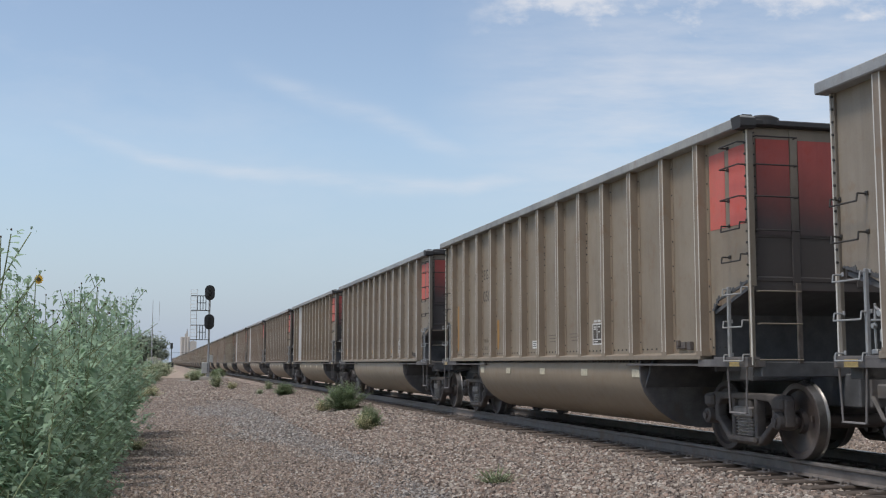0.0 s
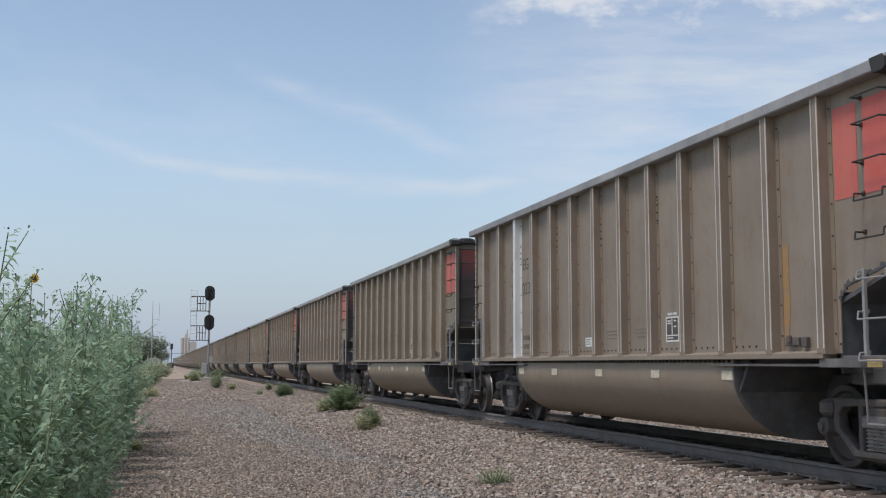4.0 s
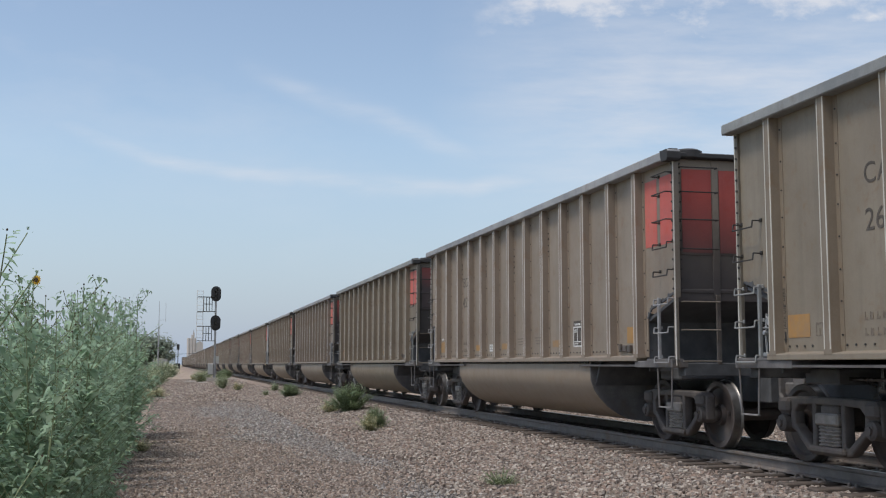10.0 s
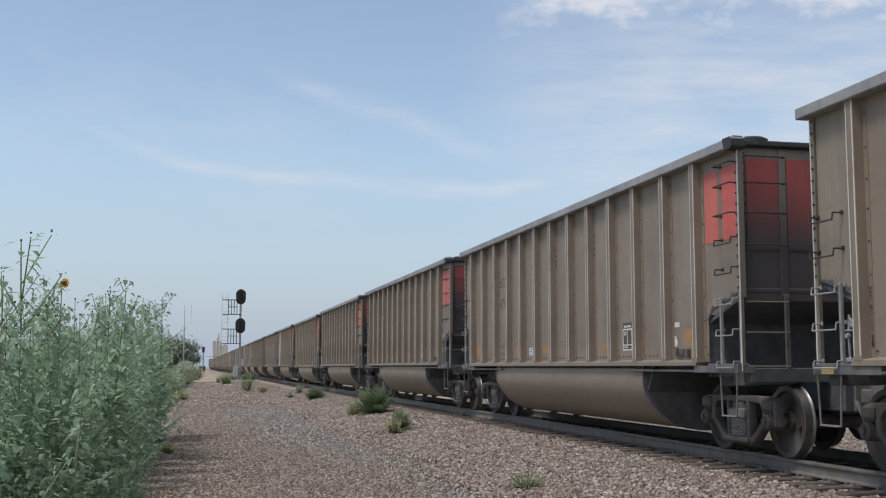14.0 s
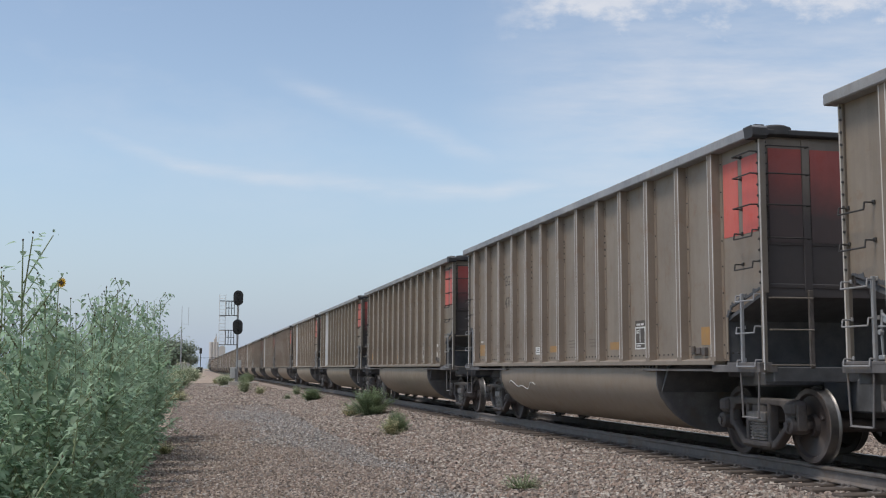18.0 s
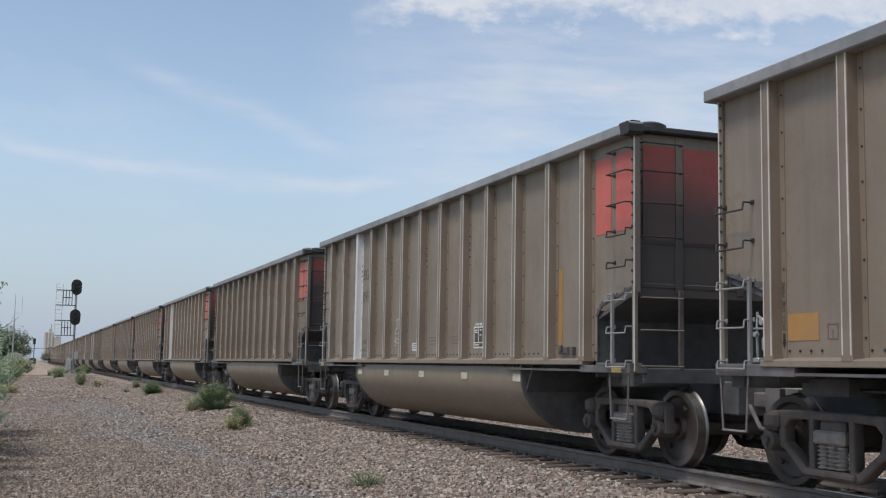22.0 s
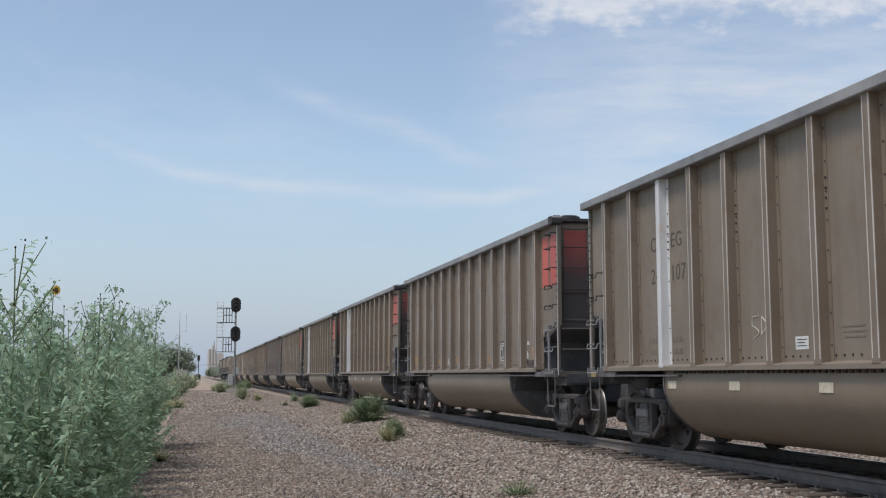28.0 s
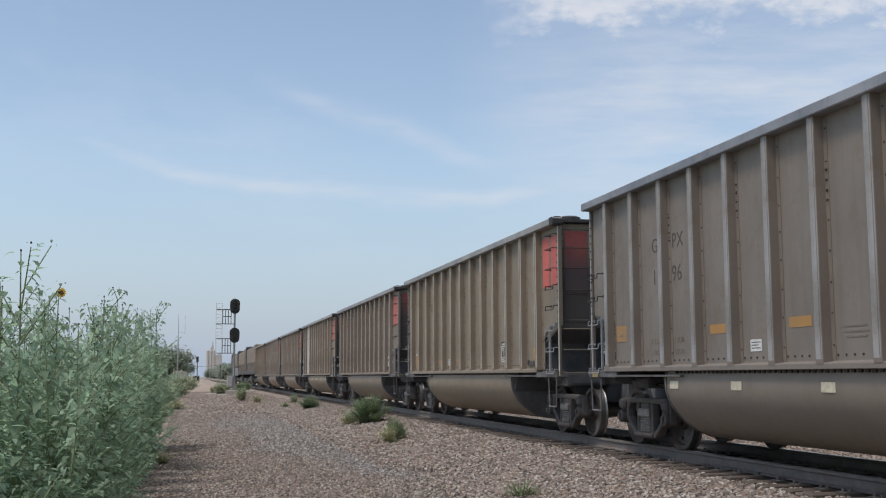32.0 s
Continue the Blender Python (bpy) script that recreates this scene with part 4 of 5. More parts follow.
    D["figures"] = s.mesh("chalk_scrawl", [WHITE])
    return D


FONT_MESHES = {}


def lettering(text, size, mat):
    """Letters of the built-in font as a thin mesh that reads from the path; top left at the origin."""
    key = (text, size, mat.name)
    if key not in FONT_MESHES:
        cu = bpy.data.curves.new("letters", "FONT")
        cu.body, cu.size, cu.extrude, cu.space_character = text, size, 0.0015, 1.06
        tmp = bpy.data.objects.new("letters", cu)
        me = bpy.data.meshes.new_from_object(tmp)
        # text plane (x right, y up) turned to face -x, reading towards -y
        me.transform(Matrix(((0, 0, -1, 0), (-1, 0, 0, 0), (0, 1, 0, 0), (0, 0, 0, 1))))
        me.materials.clear()
        me.materials.append(mat)
        bpy.data.objects.remove(tmp)
        FONT_MESHES[key] = me
    return FONT_MESHES[key]


BODY, TRUCK, DECAL = body_meshes(), bogie_meshes(), decal_meshes()
MIRROR_Y, MIRROR_X = Matrix.Diagonal((1, -1, 1, 1)), Matrix.Diagonal((-1, 1, 1, 1))
AXLES = {-1: [], 1: []}


def bogie_under(car, y):
    b = put("bogie", TRUCK["bogie"], car, pose(0, y, 0))
    for m in (None, pose(0, 0, 0, 0, 0, 180)):
        put("side_frame", TRUCK["side_frame" if m is None else "capped_frame"], b, m)
        put("spring_nest", TRUCK["spring_nest"], b, m)
    put("brake_rigging", TRUCK["brake_rigging"], b)
    for e in (-1, 1):
        put("bearing_cap", TRUCK["bearing_cap"], b, pose(0, e * 0.86, 0))
    for e in (-1, 1):
        put("wheelset", TRUCK["wheelset"], b, pose(0, e * 0.86, 0.457))
    return b


def base_car():
    car = thing("coal_car", "dusty brown coal gondola with ribbed sides and red end", "coal car", "coal cars of the moving train")
    put("side_wall", BODY["side_wall"], car)
    put("side_wall", BODY["other_side_wall"], car)
    for k in ("s", "o"):
        put("top_chord", BODY["top_chord" + k], car, label="grey worn top rail")
        put("side_sill", BODY["side_sill" + k], car)
        put("end_platform", BODY["end_platform" + k], car)
        put("end_platform", BODY["end_platform" + k], car, MIRROR_Y)
    for i, y in enumerate(RIBS):
        put("rib", BODY["ribs"], car, pose(-1.48, y, 0))
    tagged(put("rib_run", BODY["rib_run"], car), kind="stuff")
    for m in (None, MIRROR_Y):
        put("end_wall", BODY["end_wall"], car, m)
        put("end_chord", BODY["end_chord"], car, m)
        for x in (-0.86, 0.0, 0.86):
            put("end_post", BODY["end_post"], car, Matrix.Translation((x, 0, 0)) @ (m or Matrix()))
        put("slope_sheet", BODY["slope_sheet"], car, m)
        put("coupler", BODY["coupler"], car, None if m is None else pose(0, 0, 0, 0, 0, 180))
    for m in (None, MIRROR_Y, MIRROR_X, MIRROR_X @ MIRROR_Y):
        put("corner_post", BODY["corner_post"], car, m, "bolted corner post")
        if m in (None, MIRROR_Y):
            put("coal_crust", BODY["coal_crust"], car, m, "ragged black coal crust")
        put("ladder_stile", BODY["ladder_stile"], car, m)
        put("end_stile", BODY["end_stile"], car, m)
        put("sill_step", BODY["sill_step"], car, m)
    for z, kind in ((3.76, "grab_iron"), (3.49, "grab_iron"), (3.11, "grab_iron"), (2.80, "drop_iron"), (2.42, "drop_iron"), (2.03, "worn_drop_iron"), (1.64, "worn_drop_iron"), (1.24, "worn_drop_iron")):
        put("grab_iron", BODY[kind], car, pose(0, 0, z))
        if z < 2.9:
            put("grab_iron", BODY[kind], car, Matrix.Translation((0, 0, z)) @ MIRROR_Y)
    for z in (3.82, 3.48, 3.10, 2.70, 1.98, 1.60, 1.18):
        put("grab_iron", BODY["end_iron" if z > 2.2 else "worn_end_iron"], car, pose(0, 0, z))
    for m in (None, MIRROR_X):
        put("chord_cap", BODY["chord_cap"], car, m, "sooty black corner casting")
    put("tub", BODY["tub"], car, label="tan belly tub between the bogies")
    put("tub_end_plate", BODY["tub_rim"], car)
    put("tub_end_plate", BODY["tub_rim"], car, Matrix.Translation((0, 0.15, 0)) @ MIRROR_Y)
    put("underframe", BODY["underframe"], car)
    for e in (-1, 1):
        put("end_sill", BODY["end_sill", e], car)
        put("bulkhead", BODY["bulkhead", e], car)
    valve = put("brake_valve", BODY["brake_valve"], car, label="galvanised brake valve")
    for k in ("dial", "cap", "air_pipe", "drain_pipe", "foot", "bracket"):
        put(k, BODY["valve", k], valve)
    put("roping_bracket", BODY["roping_bracket"], car)
    tagged(put("sill_bolts", BODY["sill_bolts"], car), kind="stuff")
    for me in DECAL["red"]:
        put("red_panel", me, car, label="faded red paint")
    for me in DECAL["redend"]:
        put("red_panel", me, car, label="faded red paint")
    put("lift_arrow", DECAL["arrow"], car)
    tagged(put("lettering", lettering("JACK LIFT HERE", 0.062, FADED), car, pose(-1.4945, 6.235, 1.53, -90, 0, 0), "small black stencilled words"), kind="stuff")
    put("air_reservoir", BODY["air_reservoir"], car, label="round grimy air reservoir")
    tagged(put("fine_print", DECAL["fine"], car), kind="stuff")
    for y in (-6.17, 6.17):
        bogie_under(car, y)
    return car


# car by car: paint style, bare rib, reporting mark as far as the ribs leave it in sight
CARS = {0: ("V", 0, "24", "050"), 1: ("R", 0, "2", "544"), 2: ("V", 1, "24", "031"), 3: ("V", 0, "24", "030"), 4: ("V", 1, "24", "11"),
        5: ("V", 1, "24", "023"), 6: ("V", 0, "24", ""), 7: ("R", 0, "26", ""), 8: ("V", 0, "24", "121"), 9: ("R", 0, "26", "427"), 10: ("R", 0, "26", "419"),
        11: ("R", 0, "26", "585"), 12: ("R", 0, "26", "409"), 13: ("R", 0, "26", "455"), 14: ("R", 0, "26", "630"), 15: ("R", 0, "2", "724"),
        16: ("R", 0, "26", "504"), 17: ("V", 0, "2", "127"), 18: ("R", 0, "26", "478"), 19: ("R", 0, "26", ""), 20: ("R", 0, "26", ""),
        21: ("R", 0, "26", "765"), 22: ("R", 1, "26", "824"), 23: ("R", 0, "26", "476"), 24: ("R", 0, "26", "673"), 25: ("R", 1, "26", "591"),
        26: ("R", 1, "26", "540"), 27: ("R", 0, "26", "573"), 28: ("V", 1, "24", "098"), 29: ("R", 0, "26", "538"), 30: ("R", 1, "26", "450"),
        31: ("R", 0, "26", ""), 32: ("R", 0, "26", ""), 33: ("V", 0, "24", "222"), 34: ("V", 1, "24", "192"), 35: ("V", 1, "24", "107"),
        36: ("R", 0, "26", "578"), 37: ("V", 1, "24", "027"), 38: ("R", 1, "26", "397"), 39: ("R", 0, "26", "583"), 40: ("R", 0, "1", "96"),
        43: ("V", 1, "24", ""), -1: ("V", 0, "24", "")}
BARS = {0: (6.20, 3.02), 2: (6.20, 0.0, -2.04), 3: (6.20,), 4: (6.20, 3.02, 1.02), 5: (-5.20,), 6: (-5.20,), 17: (-3.07,), 28: (-5.20,), 34: (6.20,), 35: (-5.20,), 37: (-5.20,)}      # where upright orange bars are left
TONE = {24: 0.86, 36: 0.90, 35: 0.86, 29: 0.83, 16: 0.88, 14: 0.84, 9: 1.10, 26: 1.04, 5: 0.96, 34: 0.86}      # some cars carry more dirt than others
SAG = {15: 0.015, 16: 0.02, 17: 0.035, 18: 0.03, 21: 0.035, 38: 0.025, 39: 0.015}      # metres that a body sits low on its springs
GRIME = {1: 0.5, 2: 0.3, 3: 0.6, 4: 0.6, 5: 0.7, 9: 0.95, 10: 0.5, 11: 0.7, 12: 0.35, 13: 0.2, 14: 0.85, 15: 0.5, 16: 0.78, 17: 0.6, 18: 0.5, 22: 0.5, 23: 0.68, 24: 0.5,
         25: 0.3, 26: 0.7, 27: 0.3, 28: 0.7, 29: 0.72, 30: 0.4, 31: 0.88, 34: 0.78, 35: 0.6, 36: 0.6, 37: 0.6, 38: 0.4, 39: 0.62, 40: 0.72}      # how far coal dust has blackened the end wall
TRAIN = []


def dress_car(car, n):
    """Gives a car its own stripes, marks and shade of dirt."""
    style, bare, left, right = CARS.get(n, ("R", 0, "26", ""))
    rng = random.Random(1000 + n)
    g = TONE.get(n, rng.uniform(0.88, 1.04))
    shade = (g * rng.uniform(0.98, 1.03), g, g * rng.uniform(0.95, 1.02), GRIME.get(n, rng.uniform(0.3, 0.8)))
    if style == "R":
        for k, (nm, me) in enumerate(DECAL["R"]):
            if rng.random() < 0.88 or k in (0, 4) or n == 40:
                put(nm, me, car, pose(0, 0, 0.22) if n == 40 else None, label="faded orange paint")
    for y in BARS.get(n, ()):
        put("orange_bar", DECAL["bar", y], car, label="faded orange paint")
    shift = pose(0, 1.07 if style == "R" else 0.0, 0)
    across = pose(0, -0.87 if style == "R" else 0.15, 0)
    if style == "R" and n > 0 and n % 3:
        put("sticker", DECAL["sticker"], car, label="small white sticker")
    if style == "R" and n % 3 == 0:
        for me in DECAL["torn"]:
            put("sticker", me, car, label="torn white sticker")
    put("stencil_ground", DECAL["boxback" + style], car, across)
    put("stencil_box", DECAL["box" + style], car, across, "white stencilled box")
    if n in (5, 26, 27):
        loads = {5: ("243500", "42100"), 26: ("244400", "41600"), 27: ("244300", "41700")}[n]
        for text, y, z in (("LD LMT", 4.82, 1.58), (loads[0], 4.02, 1.58), ("LT WT", 4.74, 1.42), (loads[1], 4.00, 1.42)):
            tagged(put("lettering", lettering(text, 0.125, FADED), car, pose(-1.4875, y, z), "small black stencilled weights"), kind="stuff")
    else:
        tagged(put("weight_lines", DECAL["weights"], car), kind="stuff")
    put("white_label", DECAL["label"], car, shift)
    tagged(put("label_lines", DECAL["labelbars"], car, shift), kind="stuff")
    if style == "V" or n in (0, 40):
        put("reflector", DECAL["reflector"], car, label="yellow reflective patch")
        put("reflector", DECAL["reflector"], car, MIRROR_Y, label="yellow reflective patch")
        for me in DECAL["tags"]:
            put("tag", me, car, label="small buff reflective tag")
    if -2 < n < 42:
        mark = ("GO", "PX") if n == 40 else ("CA", "EG")
        for text, y, z, size in ((mark[0], 4.74, 2.92, 0.30), (mark[1], 4.04, 2.92, 0.30), (left, 4.74, 2.45, 0.32), (right, 4.06, 2.45, 0.32)):
            if text:
                tagged(put("lettering", lettering(text, size, FADED), car, pose(-1.4875, y, z), "faded black stencilled reporting mark"), kind="stuff")
    if n == 40:
        shade = (0.81, 0.84, 0.90, GRIME[n])
        tagged(car, "greyish coal gondola with pale worn rib faces")
        for o in car.children:
            if o.name.startswith("rib") and o.location.x < 0:
                o.data = BODY["pale_rib"]
    if bare:
        for o in car.children:
            if o.name.startswith("rib") and abs(o.location.y - RIBS[2]) < 0.01 and o.location.x < 0:
                o.data = BODY["bare_rib"]
                tagged(o, "bare bright aluminium rib")
        tagged(car, "dusty brown coal gondola with one bare bright rib")
    for k in (2, 4, 6, 8):
        tagged(put("bolt_row", BODY["bolts"], car, pose(-1.48, RIBS[k] + 0.0, 0.045 * ((k * n) % 7) - 0.1)), kind="stuff")
    if n in (17, 35):
        for o in car.children:
            if o.name.startswith("corner_post") and o.matrix_basis[0][0] > 0 and o.matrix_basis[1][1] > 0:
                o.data = BODY["bare_post"]
                tagged(o, "bare bright bolted corner post")
    if n == 40:
        for o in car.children:
            if o.name.startswith("red_panel") and o.data.materials[0] == RED:
                o.data = o.data.copy()
                o.data.materials[0] = CRIMSON
    if n == 28:
        tagged(put("chalk_scrawl", DECAL["doodle"], car, None, "white chalk scrawl"), kind="stuff")
    if n == 35:
        tagged(put("chalk_scrawl", DECAL["figures"], car, None, "white chalk scrawl"), kind="stuff")
    if n in (16, 23):
        put("chalk_scrawl", DECAL["scrawl"], car)
        tagged(car, "dusty brown coal gondola with a chalk scrawl")
    for o in car.children_recursive:
        o.color = shade


def build_train():
    first = base_car()
    for n in range(-1, 47):
        m = pose(0, FIRST + SPACING * n, 0)
        if n == -1:
            car = first
            car.matrix_basis = m
        else:
            car = copy_thing(first, m)
        TRAIN.append((n, car))
    for n, car in TRAIN:
        dress_car(car, n)
        for o in car.children_recursive:
            if o.name.startswith("bogie"):
                o.location.z += SAG.get(n, 0.0)
            if o.name.startswith("wheelset"):
                AXLES[-1 if o.location.y < 0 else 1].append(o)


build_train()


# ---- locomotives at the rear ----
def locomotives():
    body, cabm, truck = Shape(), Shape(), Shape()
    body.box(-1.42, 1.42, -8.0, 7.2, 1.60, 4.30, 0.12)
    body.box(-1.48, 1.48, -10.6, -7.2, 1.60, 4.45, 0.10)
    cabm.box(-1.5, 1.5, 7.2, 9.4, 1.75, 4.65, 0.12)
    cabm.box(-0.8, 0.8, 9.4, 10.6, 1.75, 3.2, 0.15)
    deck = Shape()
    deck.box(-1.55, 1.55, -11.0, 11.0, 1.35, 1.70, 0.03)
    tank = Shape()
    tank.box(-1.35, 1.35, -2.4, 2.4, 0.35, 1.35, 0.25)
    for y in (-1.85, 0.0, 1.85):
        for x in (-0.8, 0.8):
            truck.lathe([(x - 0.06, 0), (x - 0.06, 0.53), (x + 0.06, 0.53), (x + 0.06, 0)], "x", (0, y, 0.53), 20)
    for x in (-1.1, 1.1):
        truck.box(x - 0.08, x + 0.08, -2.5, 2.5, 0.55, 0.95, 0.05)
    rails_ = Shape()
    for sx in (-1.5, 1.5):
        rails_.rod((sx, -10.8, 2.6), (sx, 7.2, 2.6), 0.025, 5)
        for k in range(13):
            rails_.rod((sx, -10.8 + 1.5 * k, 1.7), (sx, -10.8 + 1.5 * k, 2.6), 0.02, 5)
    glass = Shape()
    for sx in (-1, 1):
        for y in (7.6, 8.5):
            glass.box(sx * 1.49, sx * 1.515, y, y + 0.7, 3.2, 4.1)
    meshes = [("hood", body.mesh("hood", [LOCO]), None), ("cab", cabm.mesh("cab", [LOCODARK]), "dark cab"), ("deck", deck.mesh("deck", [LOCODARK]), ""),
              ("fuel_tank", tank.mesh("fuel_tank", [LOCODARK]), ""), ("handrail", rails_.mesh("handrail", [UNDER]), ""), ("cab_glazing", glass.mesh("cab_glazing", [LENS]), "dark cab glass")]
    door = Shape().box(-1.45, 1.45, -0.6, 0.6, 2.1, 3.7, 0.02).mesh("hood_door", [LOCO])
    tm = truck.mesh("truck", [UNDER])
    y = SPACING * 46.5 + FIRST + 11.3
    for k in range(3):
        lo = thing("locomotive", "dusty brown diesel locomotive with a dark cab", "locomotive", "locomotives at the rear of the train", pose(0, y, 0, 0, 0, 0))
        for nm, me, lb in meshes:
            put(nm, me, lo, label=lb or "")
        for j in range(9):
            put("hood_door", door, lo, pose(0, -6.2 + 1.5 * j, 0))
        for e in (-7, 7):
            put("truck", tm, lo, pose(0, e, 0))
        TRAIN_EXTRA.append((y, lo))
        y += 22.6


TRAIN_EXTRA = []
locomotives()


# ---- signal and far things ----
def signal():
    X, Y, Z = -3.87, 110.0, -0.35
    sg = thing("railway_signal", "two black oval signal heads on a mast with ladder", "railway signal", m=pose(X, Y, Z))
    s = Shape()
    s.rod((0, 0, 0), (0, 0, 7.9), 0.10, 12)
    s.rod((0, 0, 0.0), (0, 0, 1.6), 0.17, 12)
    put("mast", s.mesh("mast", [GALV]), sg, label="grey steel mast")
    for zc in (8.27, 5.45):
        s = Shape()
        pts = []
        for k in range(24):
            a = k * math.tau / 24
            pts.append((0.48 * math.cos(a), zc + 0.26 * (1 if math.sin(a) >= 0 else -1) + 0.48 * math.sin(a)))
        s.prism(pts, "y", -0.22, -0.18)
        s.prism([(x * 0.6, zc + (z - zc) * 0.75) for x, z in pts], "y", -0.18, 0.12)
        h = put("signal_head", s.mesh("signal_head", [SIGNALBLACK]), sg, label="black oval background plate")
        for dz in (0.38, 0.0, -0.38):
            v = Shape()
            v.lathe([(-0.55, 0.15), (-0.55, 0.14), (-0.22, 0.14), (-0.22, 0.15)], "y", (0, 0, zc + dz), 14)
            put("visor", v.mesh("visor", [SIGNALBLACK]), h)
            v = Shape()
            v.lathe([(-0.26, 0.0), (-0.26, 0.10), (-0.22, 0.10)], "y", (0, 0, zc + dz), 12)
            put("lens", v.mesh("lens", [LENS]), h)
        b = Shape()
        b.box(-0.10, 0.10, -0.18, 0.10, zc - 1.15, zc - 0.70, 0.02)
        put("bracket", b.mesh("bracket", [GALV]), sg)
    for z in (6.58, 3.75):
        s = Shape()
        s.box(-1.75, 0.0, -0.35, 0.35, z - 0.05, z, 0.01)
        put("platform", s.mesh("platform", [SIGNALBLACK]), sg, label="dark grated platform")
        for dy in (-0.33, 0.33):
            put("handrail", Shape().rod((-1.75, dy, z + 1.38), (0.0, dy, z + 1.38), 0.028, 6).mesh("handrail", [SIGNALBLACK]), sg)
            put("handrail", Shape().rod((-1.15, dy, z + 0.7), (-0.35, dy, z + 0.7), 0.022, 6).mesh("handrail", [SIGNALBLACK]), sg)
            for x in (-1.15, -0.88, -0.62, -0.35):
                put("baluster", Shape().rod((x, dy, z), (x, dy, z + 1.38), 0.024, 6).mesh("baluster", [SIGNALBLACK]), sg)
    lad = Shape()
    for x in (-1.78, -1.2):
        lad.rod((x, 0, 3.6), (x, 0, 8.6), 0.025, 6)
    st = put("ladder", lad.mesh("ladder", [PALESTEEL]), sg, label="pale steel ladder")
    rung = Shape().rod((-1.78, 0, 0), (-1.2, 0, 0), 0.018, 6).mesh("rung", [PALESTEEL])
    for k in range(15):
        put("rung", rung, st, pose(0, 0, 3.7 + 0.345 * k))
    s = Shape()
    s.box(-0.62, -0.12, -0.3, 0.2, 0.5, 1.55, 0.03)
    put("junction_box", s.mesh("junction_box", [CABINET]), sg)
    s = Shape()
    s.box(0.1, 0.42, -0.2, 0.2, 1.55, 2.25, 0.03)
    put("junction_box", s.mesh("junction_box", [CABINET]), sg)
    s = Shape()
    s.box(-0.75, 0.45, -0.5, 0.5, -0.3, 0.18, 0.03)
    put("footing", s.mesh("footing", [CONCRETE]), sg, label="concrete footing")
    for x, y, w in ((-6.1, 106, 0.8), (-5.2, 100, 0.6), (-2.3, 108, 0.9)):
        s = Shape()
        s.box(-w / 2, w / 2, -0.4, 0.4, -0.2, 0.16, 0.03)
        thing("concrete_slab", "pale concrete slab lying in the gravel", "slab", "slabs by the signal", pose(x, y, ground_z(x, y), 0, 0, 12 * w), s.mesh("concrete_slab", [CONCRETE]))


signal()


def radio_mast():
    s = Shape()
    s.rod((0, 0, 0), (0, 0, 6.5), 0.11, 8, 0, 0.085)
    s.rod((0, 0, 6.5), (0, 0, 10.4), 0.05, 6, 0, 0.025)
    a = thing("radio_mast", "thin grey radio mast with a whip aerial", "mast", m=pose(-9.65, 160, ground_z(-9.65, 160)))
    put("pole", s.mesh("pole", [GALV]), a)
    s = Shape()
    s.rod((0.9, 0, 7.6), (0.9, 0, 10.2), 0.02, 5)
    s.rod((0.0, 0, 7.8), (0.9, 0, 7.8), 0.015, 5)
    put("aerial", s.mesh("aerial", [GALV]), a)


def bungalow():
    x, y = -10.0, 250.0
    b = thing("equipment_hut", "pale grey metal signal equipment hut", "hut", m=pose(x, y, ground_z(x, y)))
    put("wall", Shape().box(-1.5, 1.5, -1.5, 1.5, 0, 2.7, 0.04).mesh("wall", [CABINET]), b)
    put("roof", Shape().prism([(-1.65, 2.7), (1.65, 2.7), (0, 3.0)], "y", -1.6, 1.6).mesh("roof", [CONCRETE]), b)
    put("door", Shape().box(-0.45, 0.45, -1.51, -1.54, 0.15, 2.2, 0.01).mesh("door", [GALV]), b)


def elevator():
    g = thing("grain_elevator", "pale concrete grain elevator with round silos", "grain elevator", m=pose(9.3, 900, -1.0))
    for k in range(6):
        c = Shape()
        c.lathe([(0, 0), (0, 1.25), (22.4, 1.25), (22.6, 1.1), (22.7, 0)], "z", (-3.0 + (k % 3) * 2.3, (k // 3) * 2.6, 0), 20)
        put("silo", c.mesh("silo", [SILO]), g, label="round pale concrete silo")
    put("head_house", Shape().box(-0.9, 1.5, -0.6, 3.0, 22.5, 25.2, 0.1).box(0.2, 1.4, 0, 2, 25.2, 27.0, 0.1).mesh("head_house", [SILO]), g)
    put("leg", Shape().rod((0.8, 1, 26.8), (0.8, 1, 29.0), 0.25, 8).mesh("leg", [GALV]), g)
    put("annex", Shape().box(3.0, 8.2, -1, 5, 0, 18.8, 0.2).prism([(3.0, 18.7), (8.2, 18.7), (5.6, 20.0)], "y", -1, 5).mesh("annex", [SILO]), g)


def far_signal():
    a = thing("railway_signal", "distant black signal on a mast beside the line", "railway signal", m=pose(-5.2, 400, -0.5))
    put("mast", Shape().rod((0, 0, 0), (0, 0, 8), 0.13, 8).mesh("mast", [SIGNALBLACK]), a)
    put("signal_head", Shape().box(-0.45, 0.45, -0.2, 0.1, 6.6, 8.6, 0.25).mesh("signal_head", [SIGNALBLACK]), a)
    put("cabinet", Shape().box(-1.4, 0.8, -0.6, 0.6, 0, 1.9, 0.05).mesh("cabinet", [SIGNALBLACK]), a)
    w = thing("pole_line", "two poles carrying a slack wire across the line", "utility line", m=pose(-6, 430, -0.5))
    for x in (-9.0, 9.5):
        put("pole", Shape().rod((x, 0, 0), (x, 0, 6.2), 0.13, 6).mesh("pole", [BARK]), w)
    put("wire", Shape().pipe([(-9.0 + 18.5 * k / 8, 0, 5.9 - 0.5 * (1 - (k / 4 - 1) ** 2)) for k in range(9)], 0.05, 5).mesh("wire", [SIGNALBLACK]), w)


radio_mast(), bungalow(), elevator(), far_signal()


